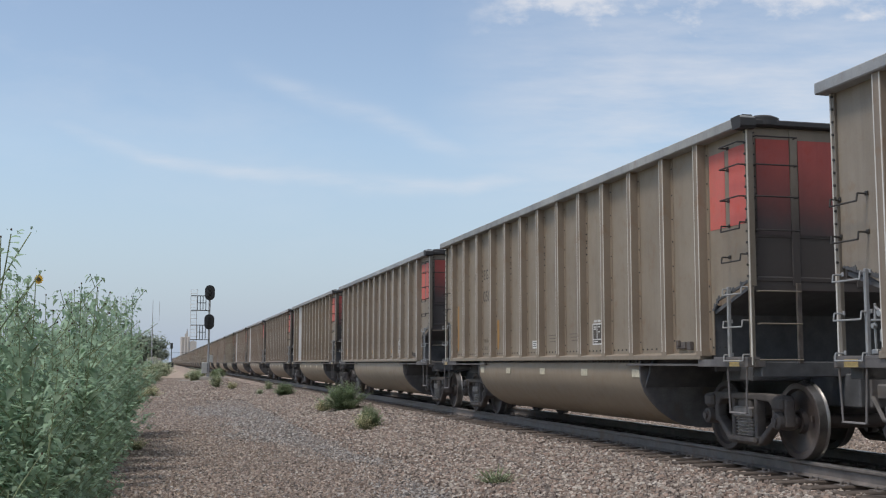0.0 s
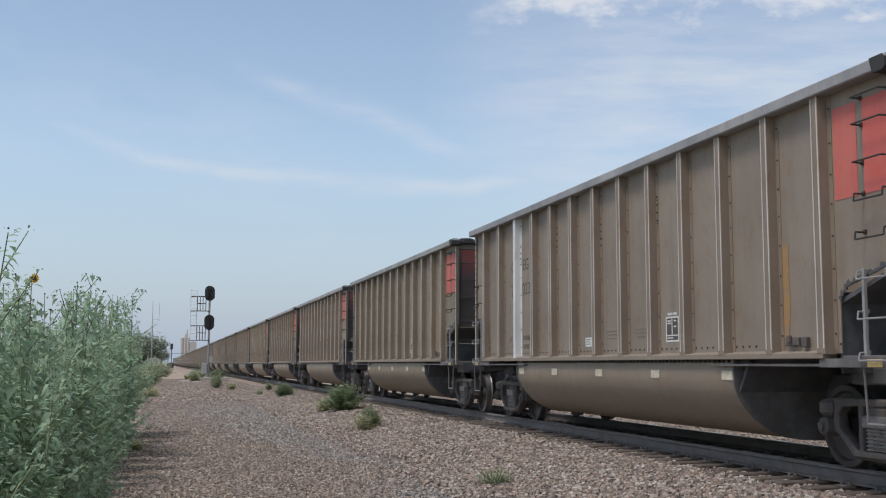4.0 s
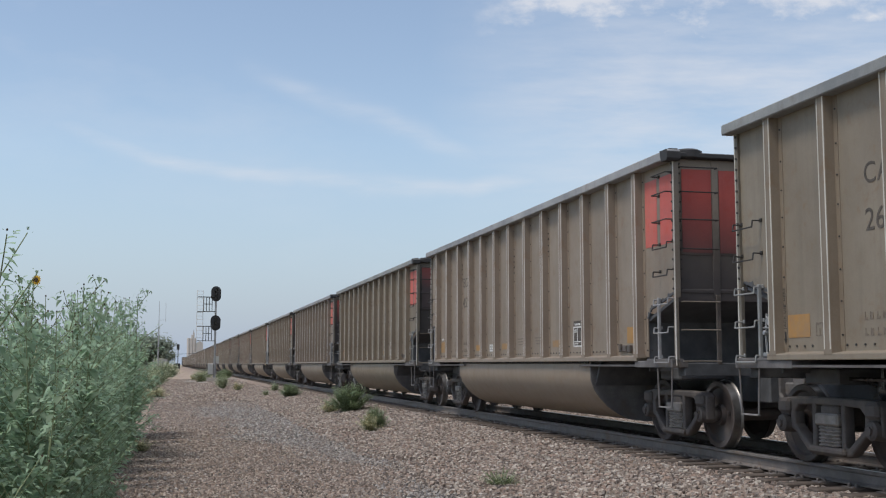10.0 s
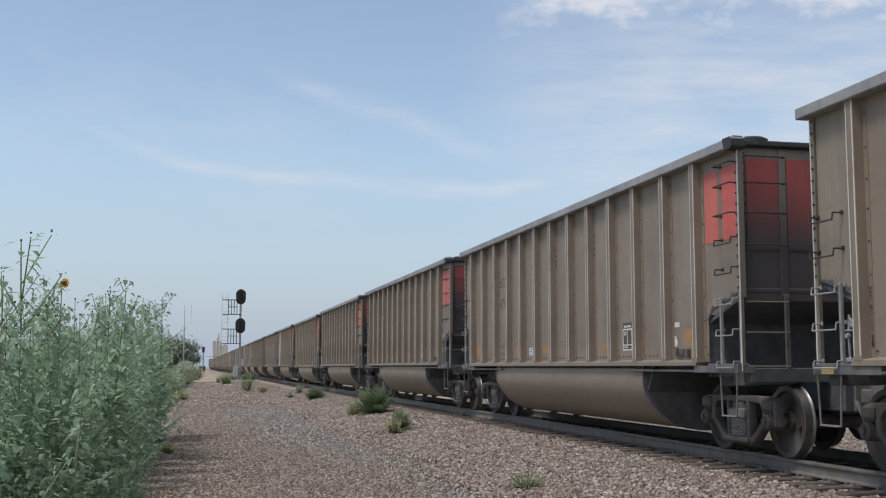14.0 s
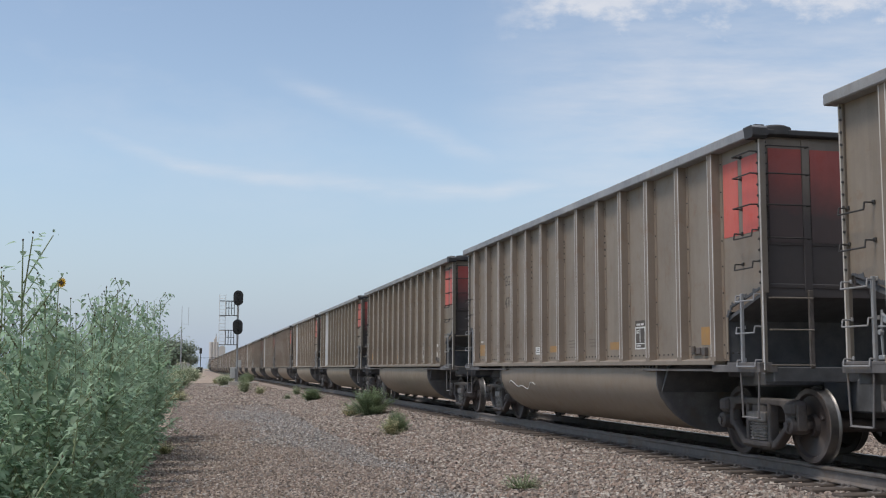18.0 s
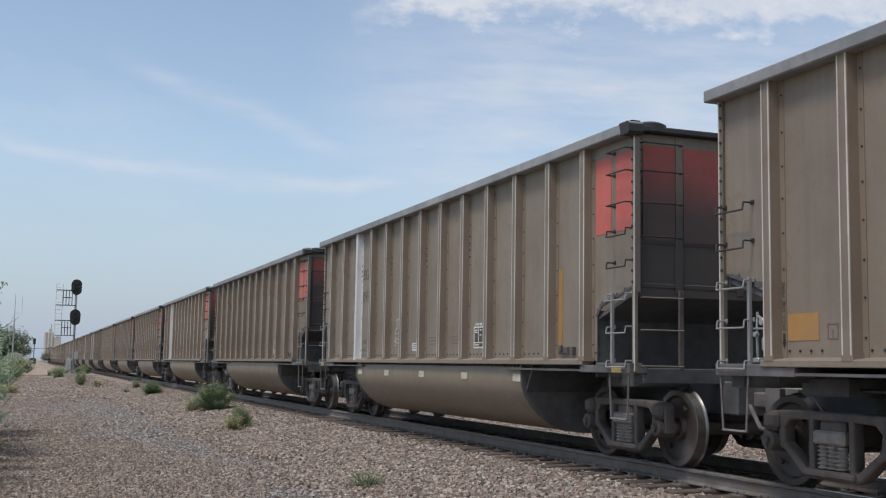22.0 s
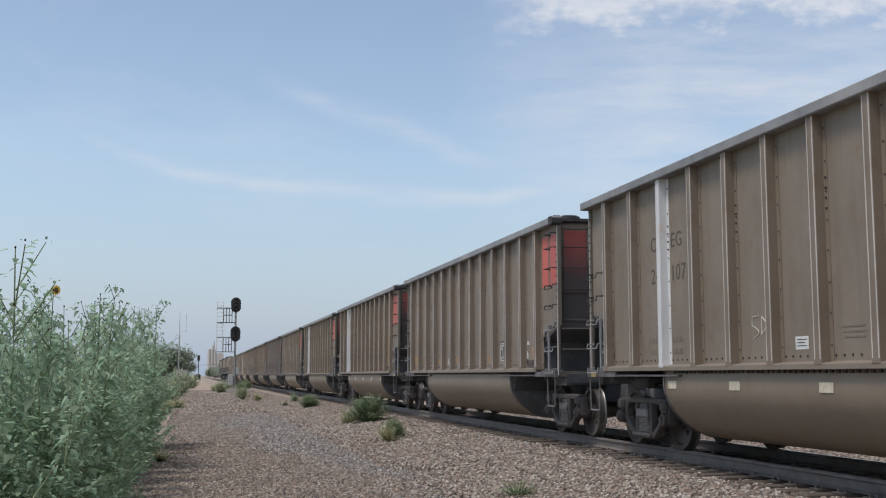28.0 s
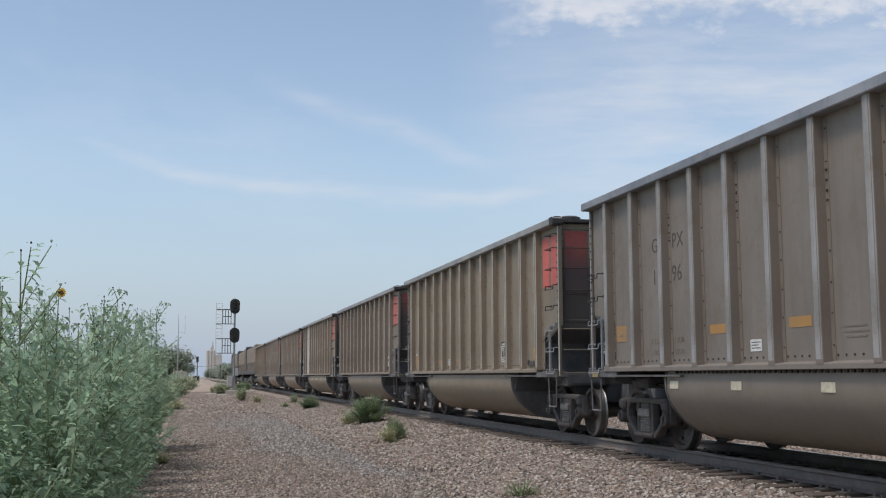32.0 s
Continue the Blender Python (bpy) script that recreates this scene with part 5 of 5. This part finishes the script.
# ---- plants ----
def leaf_cloud(name, mat, base, tip, width, droop, fold=0.25):
    """Pointed leaves, each with a midrib and a bent blade, from points, directions and sizes in arrays."""
    n = len(base)
    d = tip - base
    ln = np.linalg.norm(d, axis=1, keepdims=True) + 1e-9
    d = d / ln
    side = np.cross(d, np.array([0, 0, 1.0]))
    side /= np.linalg.norm(side, axis=1, keepdims=True) + 1e-6
    up = np.cross(side, d)
    w = width[:, None]
    rows = []
    for s, ww in ((0.0, 0.0), (0.30, 1.0), (0.65, 0.75), (1.0, 0.0)):
        mid = base + d * ln * s - np.array([0, 0, 1.0]) * (droop[:, None] * s * s)
        if ww == 0:
            rows.append(mid)
        else:
            rows += [mid - side * w * ww + up * w * fold * ww, mid, mid + side * w * ww + up * w * fold * ww]
    v = np.stack(rows, 1)
    f3 = [(0, 2, 1), (0, 3, 2), (4, 5, 7), (5, 6, 7)]
    f4 = [(1, 2, 5, 4), (2, 3, 6, 5)]
    off = 8 * np.arange(n)
    tri = (np.array(f3)[None] + off[:, None, None]).reshape(-1, 3)
    quad = (np.array(f4)[None] + off[:, None, None]).reshape(-1, 4)
    me = bpy.data.meshes.new(name)
    me.vertices.add(n * 8)
    me.vertices.foreach_set("co", v.reshape(-1))
    li = np.concatenate([tri.reshape(-1), quad.reshape(-1)]).astype(np.int32)
    me.loops.add(len(li))
    me.loops.foreach_set("vertex_index", li)
    starts = np.concatenate([np.arange(len(tri)) * 3, len(tri) * 3 + np.arange(len(quad)) * 4]).astype(np.int32)
    me.polygons.add(len(tri) + len(quad))
    me.polygons.foreach_set("loop_start", starts)
    me.update(calc_edges=True)
    me.polygons.foreach_set("use_smooth", [True] * len(me.polygons))
    me.materials.append(mat)
    return me


def sunflower(seed, height=2.35, bushy=1.0, flowers=0, bare=0.0):
    """A branching wild sunflower: stalk, side branches, heart-shaped leaves, buds and a few flowers."""
    rng = np.random.default_rng(seed)
    st, bases, tips, wid, drp, buds = Shape(), [], [], [], [], []

    def leafy(p, q, count, size, start=0.15, hang=(0.02, 0.34)):
        for k in range(count):
            s = start + (1 - start) * (k + rng.uniform(0, 1)) / count
            at = p + (q - p) * s
            a = rng.uniform(0, math.tau)
            l = size * rng.uniform(0.6, 1.25) * (1.1 - 0.5 * s)
            bases.append(at + np.array([math.cos(a), math.sin(a), 0.3]) * 0.04)
            tips.append(at + np.array([math.cos(a) * l, math.sin(a) * l, rng.uniform(-0.18, 0.34) * l]))
            wid.append(l * rng.uniform(0.20, 0.31))
            drp.append(l * rng.uniform(*hang))

    lean = np.array([rng.uniform(-0.18, 0.18), rng.uniform(-0.18, 0.18), 0]) * (0.3 if bare else 1.0)
    p, q = np.zeros(3), np.array([lean[0], lean[1], height])
    k1 = p + (q - p) * 0.5 + rng.uniform(-0.04, 0.04, 3)
    st.rod(p, k1, 0.012, 6, 0, 0.007)
    st.rod(k1, q, 0.007, 6, 0, 0.003)
    leafy(p, p + (q - p) * 0.70, int(108 * bushy), 0.19, 0.03)
    leafy(p + (q - p) * 0.70, q, int(19 * bushy), 0.14, 0.0, (0.2, 0.8))
    for b in range(int(19 * bushy)):
        s = rng.uniform(0.08, 0.62) if b % 4 else rng.uniform(0.66, 0.93)
        a0 = p + (q - p) * s
        a = rng.uniform(0, math.tau)
        ln = rng.uniform(0.35, 0.75) * (1.15 - 0.45 * s) * (1 if s < 0.7 else 0.55)
        b1 = a0 + np.array([math.cos(a) * ln * 0.75, math.sin(a) * ln * 0.75, ln * rng.uniform(0.45, 0.95)])
        st.rod(a0, b1, 0.006, 5, 0, 0.003)
        leafy(a0, b1, int(18 * bushy) + 2 if s < 0.65 else 7, 0.15 if s < 0.65 else 0.13)
        if s > 0.80:
            buds.append(b1)
            c1 = b1 + np.array([rng.uniform(-0.12, 0.12), rng.uniform(-0.12, 0.12), rng.uniform(0.05, 0.16)])
            st.rod(a0 + (b1 - a0) * 0.7, c1, 0.0045, 4, 0, 0.0025)
            leafy(b1, c1, 6, 0.10, 0.0, (0.25, 0.85))
            buds.append(c1)
    buds.append(q)
    if bare:                                   # long bare forks above the leaves, each with a few leaves and a head
        for k in range(5):
            a0 = q + np.array([0, 0, -0.16 + 0.12 * k])
            a = k * 2.4 + rng.uniform(-0.4, 0.4)
            ln = rng.uniform(0.30, 0.46)
            b1 = a0 + np.array([math.cos(a) * ln * 0.7, math.sin(a) * ln * 0.7, ln])
            st.rod(a0, b1, 0.006, 5, 0, 0.004)
            leafy(a0 + (b1 - a0) * 0.3, b1, 5, 0.15, 0.1)
            leafy(b1, b1 + np.array([0, 0, 0.03]), 3, 0.055, 0.0)
            buds.append(b1 + np.array([0, 0, 0.03]))
        top = q + np.array([0.02, 0, bare])
        st.rod(q, top, 0.008, 6, 0, 0.004)
        leafy(q, top, 11, 0.17, 0.05)
        buds.append(top)
    pl = thing("wild_sunflower", "tall green wild sunflower plant with dark buds", "sunflower plant", "sunflower thicket beside the path")
    tagged(put("stalk", st.mesh("stalk", [STEM]), pl), kind="stuff")
    fol = put("foliage", leaf_cloud("foliage", LEAF, np.array(bases), np.array(tips), np.array(wid), np.array(drp)), pl)
    tagged(fol, kind="stuff")
    bd = Shape()
    highest = max(c[2] for c in buds)
    for c in buds:
        if c[2] < 0.90 * highest:
            continue
        bd.lathe([(-0.009, 0.0), (-0.006, 0.0065), (0.002, 0.0075), (0.008, 0.0035), (0.008, 0.0)], "z", c, 7)
    tagged(put("seed_head", bd.mesh("seed_head", [DISK]), pl), kind="stuff")
    for c in (buds[-flowers:] if flowers else []):
        fl = Shape()
        fl.lathe([(-0.04, 0.0), (-0.04, 0.014), (-0.03, 0.016), (-0.03, 0.0)], "y", c, 10)
        h = put("flower", fl.mesh("flower", [DISK]), pl, label="dark disk ringed by yellow petals")
        pt = Shape()
        for k in range(13):
            a = k * math.tau / 13
            u = Vector((math.cos(a), 0, math.sin(a)))
            t = Vector((-math.sin(a), 0, math.cos(a)))
            o = Vector(c) + Vector((0, -0.035, 0))
            pt.add([o + u * 0.012 - t * 0.005, o + u * 0.026 - t * 0.008, o + u * 0.040, o + u * 0.026 + t * 0.008, o + u * 0.012 + t * 0.005], [(0, 1, 2, 3, 4)])
        put("petal_ring", pt.mesh("petal_ring", [PETAL]), h)
    return pl


SWAYING = []


def thicket():
    rng = random.Random(11)
    protos = [sunflower(20 + k, 2.42, 1.1 + 0.15 * (k % 2), 0) for k in range(6)]
    tall, bloom = sunflower(53, 2.0, 0.9, 0, 0.62), sunflower(61, 2.34, 0.8, 1)
    spots = [(-9.34, 8.2, 1.0, tall), (-9.52, 8.7, 0.92, tall), (-8.98, 11.6, 0.86, tall), (-9.06, 8.5, 1.0, bloom)]
    low = sunflower(71, 1.18, 0.55, 0)
    for _ in range(8):
        spots.append((rng.uniform(-9.45, -8.90), rng.uniform(6.5, 7.3), rng.uniform(0.80, 1.05), low))
    for k in range(11):
        spots.append((-8.78 + rng.uniform(-0.12, 0.06), 7.3 + 0.55 * k, rng.uniform(0.45, 0.75), low))
    for _ in range(58):
        spots.append((rng.uniform(-10.6, -8.85), rng.uniform(7.0, 12.5), rng.choice((0.70, 0.76, 0.80, 0.86, 1.0)) * rng.uniform(0.96, 1.04), None))
    for _ in range(64):
        y = rng.uniform(12.0, 28.0)
        spots.append((rng.uniform(-10.6, -8.80), y, rng.choice((0.74, 0.80, 0.86, 1.02)) * rng.uniform(0.96, 1.05) + 0.020 * (y - 12.0), None))
    for _ in range(34):
        spots.append((rng.uniform(-14.5, -10.5), rng.uniform(7.0, 24.0), rng.uniform(0.8, 1.05), None))
    spots += [(-8.95, 10.4, 1.0, None), (-9.02, 11.2, 1.04, None), (-9.15, 9.8, 0.96, None)]
    used = set()
    for i, (x, y, sc, kind) in enumerate(spots):
        p = kind or protos[i % 6]
        z = ground_z(x, y) - 0.03
        turn = rng.uniform(0, 360)
        if p.name not in used:
            used.add(p.name)
            ob = p
        else:
            ob = copy_thing(p, pose(0, 0, 0))
        ob.scale = (sc, sc, sc)
        ob.location, ob.rotation_euler = (x, y, z), (0, 0, radians(turn))
        SWAYING.append((ob, x, y, z, turn, i))


thicket()


def weed(name, label, seed, mat, twigs=70, each=26, leaf=0.05):
    """A low bushy weed: twigs that fork out into a dome, set with small narrow leaves; one unit wide and tall."""
    rng = np.random.default_rng(seed)
    st = Shape()
    bases, tips = [], []
    for k in range(twigs):
        a, e = rng.uniform(0, math.tau), math.asin(rng.uniform(0.12, 1.0) ** 0.6)
        r = rng.uniform(0.55, 1.0) ** 0.8 * (1.04 if k % 5 == 0 else 0.94)
        q = np.array([math.cos(a) * math.cos(e) * 0.5 * r, math.sin(a) * math.cos(e) * 0.5 * r, 0.06 + 0.92 * math.sin(e) * r])
        q[:2] += rng.normal(0, 0.07, 2)
        root = np.array([rng.uniform(-0.1, 0.1), rng.uniform(-0.1, 0.1), 0])
        st.rod(root, q, 0.009, 4, 0, 0.004)
        for j in range(each):
            c = root + (q - root) * rng.uniform(0.3, 1.0) + rng.normal(0, 0.025, 3)
            d = rng.normal(0, 1, 3)
            d[2] = abs(d[2]) * 0.6
            d = d / np.linalg.norm(d) * rng.uniform(0.6, 1.5) * leaf
            bases.append(c), tips.append(c + d)
    w = thing(name, label, "weed", "weeds on the ballast")
    tagged(put("stem", st.mesh("stem", [STEM]), w), kind="stuff")
    n = len(bases)
    tagged(put("foliage", leaf_cloud("foliage", mat, np.array(bases), np.array(tips), rng.uniform(0.18, 0.34, n) * leaf, rng.uniform(0, 0.02, n)), w), kind="stuff")
    return w


def weeds():
    green = weed("weed", "bushy dark green weed growing in pink ballast", 3, DARKWEED, 190, 62, 0.034)
    pale = weed("weed", "small straggly yellow-green weed in the gravel", 4, DRYWEED, 80, 24, 0.048)
    mid = weed("weed", "low grey-green weed growing in the ballast", 6, WEED, 110, 30, 0.044)
    wispy = weed("weed", "pale wispy low weed among the ballast stones", 8, WEED, 70, 13, 0.040)
    spots = [(-5.25, 107.7, 1.31, 0.98, 2), (-4.52, 78.22, 0.95, 0.87, 2), (-3.82, 72.21, 0.73, 0.44, 1), (-2.44, 62.35, 0.51, 0.45, 2), (-2.62, 52.34, 0.91, 0.50, 0),
             (-3.28, 57.8, 0.41, 0.29, 2), (-2.55, 35.3, 1.22, 0.96, 0), (-2.95, 36.4, 0.8, 0.48, 1), (-3.36, 26.86, 0.55, 0.52, 1), (-3.12, 27.5, 0.58, 0.62, 0), (-3.65, 14.94, 0.58, 0.30, 3),
             (-3.88, 130, 1.7, 0.9, 2), (-3.0, 112.5, 1.3, 0.75, 0), (-4.7, 112.0, 1.1, 0.7, 2), (-2.5, 116.0, 1.3, 0.8, 0), (-5.7, 118.9, 0.85, 0.6, 1), (-8.62, 22.6, 0.42, 0.32, 1), (-9.05, 50.0, 0.9, 0.6, 1), (-8.75, 58.0, 1.3, 0.42, 1), (-8.85, 63.0, 1.2, 0.42, 1),
             (-9.2, 60.0, 1.5, 1.0, 2), (-9.4, 75.0, 1.8, 1.2, 2), (-9.0, 92.0, 2.0, 1.2, 2), (-9.0, 120.0, 3.0, 1.8, 2), (-8.0, 150.0, 3.0, 1.6, 2)]
    done = set()
    for i, (x, y, w, h, k) in enumerate(spots):
        p = (green, pale, mid, wispy)[k]
        ob = p if k not in done else copy_thing(p, pose(0, 0, 0))
        done.add(k)
        ob.location, ob.rotation_euler, ob.scale = (x, y, ground_z(x, y) - 0.02), (0, 0, i * 1.3), (w * 1.4, w * 1.4, h * (1.55 if y > 45 else 1.1))


weeds()


def tree(seed, h, spread):
    """A broad tree: tapered trunk, limbs, and a crown of leafy clumps with gaps."""
    rng = np.random.default_rng(seed)
    t = Shape()
    t.rod((0, 0, 0), (0.1, 0, h * 0.45), 0.32, 8, 0, 0.18)
    cl = []
    for k in range(13):
        a, r = rng.uniform(0, math.tau), spread * rng.uniform(0.15, 0.95)
        q = np.array([math.cos(a) * r, math.sin(a) * r, h * rng.uniform(0.38, 0.95) * (1 - 0.25 * r / spread)])
        t.rod((0.05, 0, h * rng.uniform(0.15, 0.4)), q, 0.10, 5, 0, 0.03)
        cl.append((q, rng.uniform(0.16, 0.30) * h))
    bases, tips = [], []
    for c, r in cl:
        for _ in range(440):
            o = rng.normal(0, 0.5, 3) * r
            b = c + o
            d = rng.normal(0, 1, 3)
            bases.append(b), tips.append(b + d / np.linalg.norm(d) * rng.uniform(0.5, 1.0))
    n = len(bases)
    ob = thing("tree", "dark green broad-leaved tree far along the line", "tree", "trees along the line")
    put("trunk", t.mesh("trunk", [BARK]), ob)
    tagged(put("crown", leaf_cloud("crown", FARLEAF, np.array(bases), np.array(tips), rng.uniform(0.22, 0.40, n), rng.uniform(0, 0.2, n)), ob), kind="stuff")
    return ob


def trees():
    rng = random.Random(4)
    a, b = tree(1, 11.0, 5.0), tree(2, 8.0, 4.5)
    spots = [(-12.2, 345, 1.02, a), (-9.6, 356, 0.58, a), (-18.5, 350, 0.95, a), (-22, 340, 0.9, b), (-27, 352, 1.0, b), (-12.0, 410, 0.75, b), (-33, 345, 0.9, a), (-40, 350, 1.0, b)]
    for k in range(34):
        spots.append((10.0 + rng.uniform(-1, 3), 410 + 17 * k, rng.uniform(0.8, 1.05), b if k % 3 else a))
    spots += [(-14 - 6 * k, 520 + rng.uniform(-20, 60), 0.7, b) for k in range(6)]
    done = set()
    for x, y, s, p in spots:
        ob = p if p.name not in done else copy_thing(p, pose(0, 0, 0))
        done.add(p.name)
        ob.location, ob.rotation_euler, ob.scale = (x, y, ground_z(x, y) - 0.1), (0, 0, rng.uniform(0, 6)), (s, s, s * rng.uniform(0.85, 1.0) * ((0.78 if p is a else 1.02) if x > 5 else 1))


trees()


# ---- loose stones and ties ----
def grey_share(x, y):
    """Where grey stone was spread along the middle of the path."""
    left = -5.3 - 1.9 * np.clip((y - 15) / 18, 0, 1) + 0.5 * np.sin(y * 0.42) + 0.3 * np.sin(y * 1.1 + 1)
    inside = np.clip((x - left) / 0.9, 0, 1) * np.clip((-3.75 - x) / 0.7, 0, 1)
    return np.clip(inside * np.clip((56 - y) / 16, 0, 1), 0.10, 0.92)


def loose_stones():
    rng = np.random.default_rng(9)
    near = scatter(-4.6, -1.02, 8.5, 26.0, 44000, 21, lambda x, y, r: r.uniform(0, 1, len(x)) < np.clip((x + 4.9 + 0.5 * np.sin(y * 0.9) * np.sin(y * 0.37 + 1)) / 1.5, 0, 1) * np.where(x > -1.42, np.where(np.abs((y / 0.52 + 0.5) % 1.0 - 0.5) > 0.29, 0.95, 0.30), 1.0))
    stone_field("ballast_stones", "loose pinkish broken granite ballast stones", BALLAST, near, rng.uniform(0.026, 0.064, len(near)), 1, 0.50)
    far = scatter(-4.6, -1.30, 26.0, 70.0, 46000, 22, lambda x, y, r: r.uniform(0, 1, len(x)) < np.clip((x + 4.8) / 0.9, 0, 1) * np.clip((86 - y) / 30, 0, 1))
    stone_field("ballast_stones", "loose pinkish broken granite ballast stones", BALLAST, far, rng.uniform(0.038, 0.080, len(far)), 2, 0.48)
    grey = lambda x, y, r: grey_share(x, y) > r.uniform(0, 1, len(x))
    brown = lambda x, y, r: (grey_share(x, y) < r.uniform(0, 1, len(x))) & (r.uniform(0, 1, len(x)) < np.clip((72 - y) / 34, 0.3, 1))
    for mat, keep, seed, label in ((PATHSTONE, grey, 23, "fine grey gravel spread over the path"), (PATHBROWN, brown, 27, "fine pinkish brown gravel of the path")):
        path = scatter(-8.95, -3.7, 9.5, 25.0, 46000, seed, keep)
        stone_field("path_gravel", label, mat, path, rng.uniform(0.020, 0.046, len(path)), seed + 1, 0.26)
        path = scatter(-8.8, -3.7, 25.0, 52.0, 38000, seed + 10, keep)
        stone_field("path_gravel", label, mat, path, rng.uniform(0.028, 0.060, len(path)), seed + 2, 0.26)
    path = scatter(-9.0, -2.2, 52.0, 125.0, 36000, 26, lambda x, y, r: r.uniform(0, 1, len(x)) < 0.35 + 0.65 * (np.sin(x * 1.3 + 0.11 * y) * np.sin(0.23 * y + 1.0) > -0.1))
    stone_field("path_gravel", "fine grey and brown gravel of the path", BALLAST, path, rng.uniform(0.05, 0.11, len(path)), 6, 0.28)
    beyond = scatter(0.9, 10.0, 9.0, 60.0, 42000, 24)
    stone_field("ballast_stones", "loose grey-brown broken ballast stones", PATHBROWN, beyond, rng.uniform(0.05, 0.08, len(beyond)), 4)


loose_stones()
ties()


# ---- what moves ----
def motions():
    times = [i * 1.0 for i in range(33)]
    for n, car in TRAIN:
        y0 = FIRST + SPACING * n
        walk(car, [(t, pose(0, y0 - rolled(t), -SAG.get(n, 0.0))) for t in times])
    for y0, lo in TRAIN_EXTRA:
        walk(lo, [(t, pose(0, y0 - rolled(t), 0)) for t in times])
    for ob, x, y, z, turn, i in SWAYING:      # the breeze
        rng = random.Random(300 + i)
        amp = rng.uniform(0.3, 0.8)
        walk(ob, [(t, pose(x, y, z, rng.uniform(-amp, amp), rng.uniform(-amp, amp), turn)) for t in times])
    for e, axles in AXLES.items():
        rows = []
        for i in range(32 * FPS + 1):
            t = i / FPS
            rows.append((t, pose(0, e * 0.86, 0.457) @ Matrix.Rotation(rolled(t) / 0.457, 4, "X")))
        walk(axles[0], rows)
        lead = axles[0].animation_data
        for a in axles[1:]:
            a.rotation_mode = "QUATERNION"
            d = a.animation_data_create()
            d.action, d.action_slot = lead.action, lead.action_slot


motions()
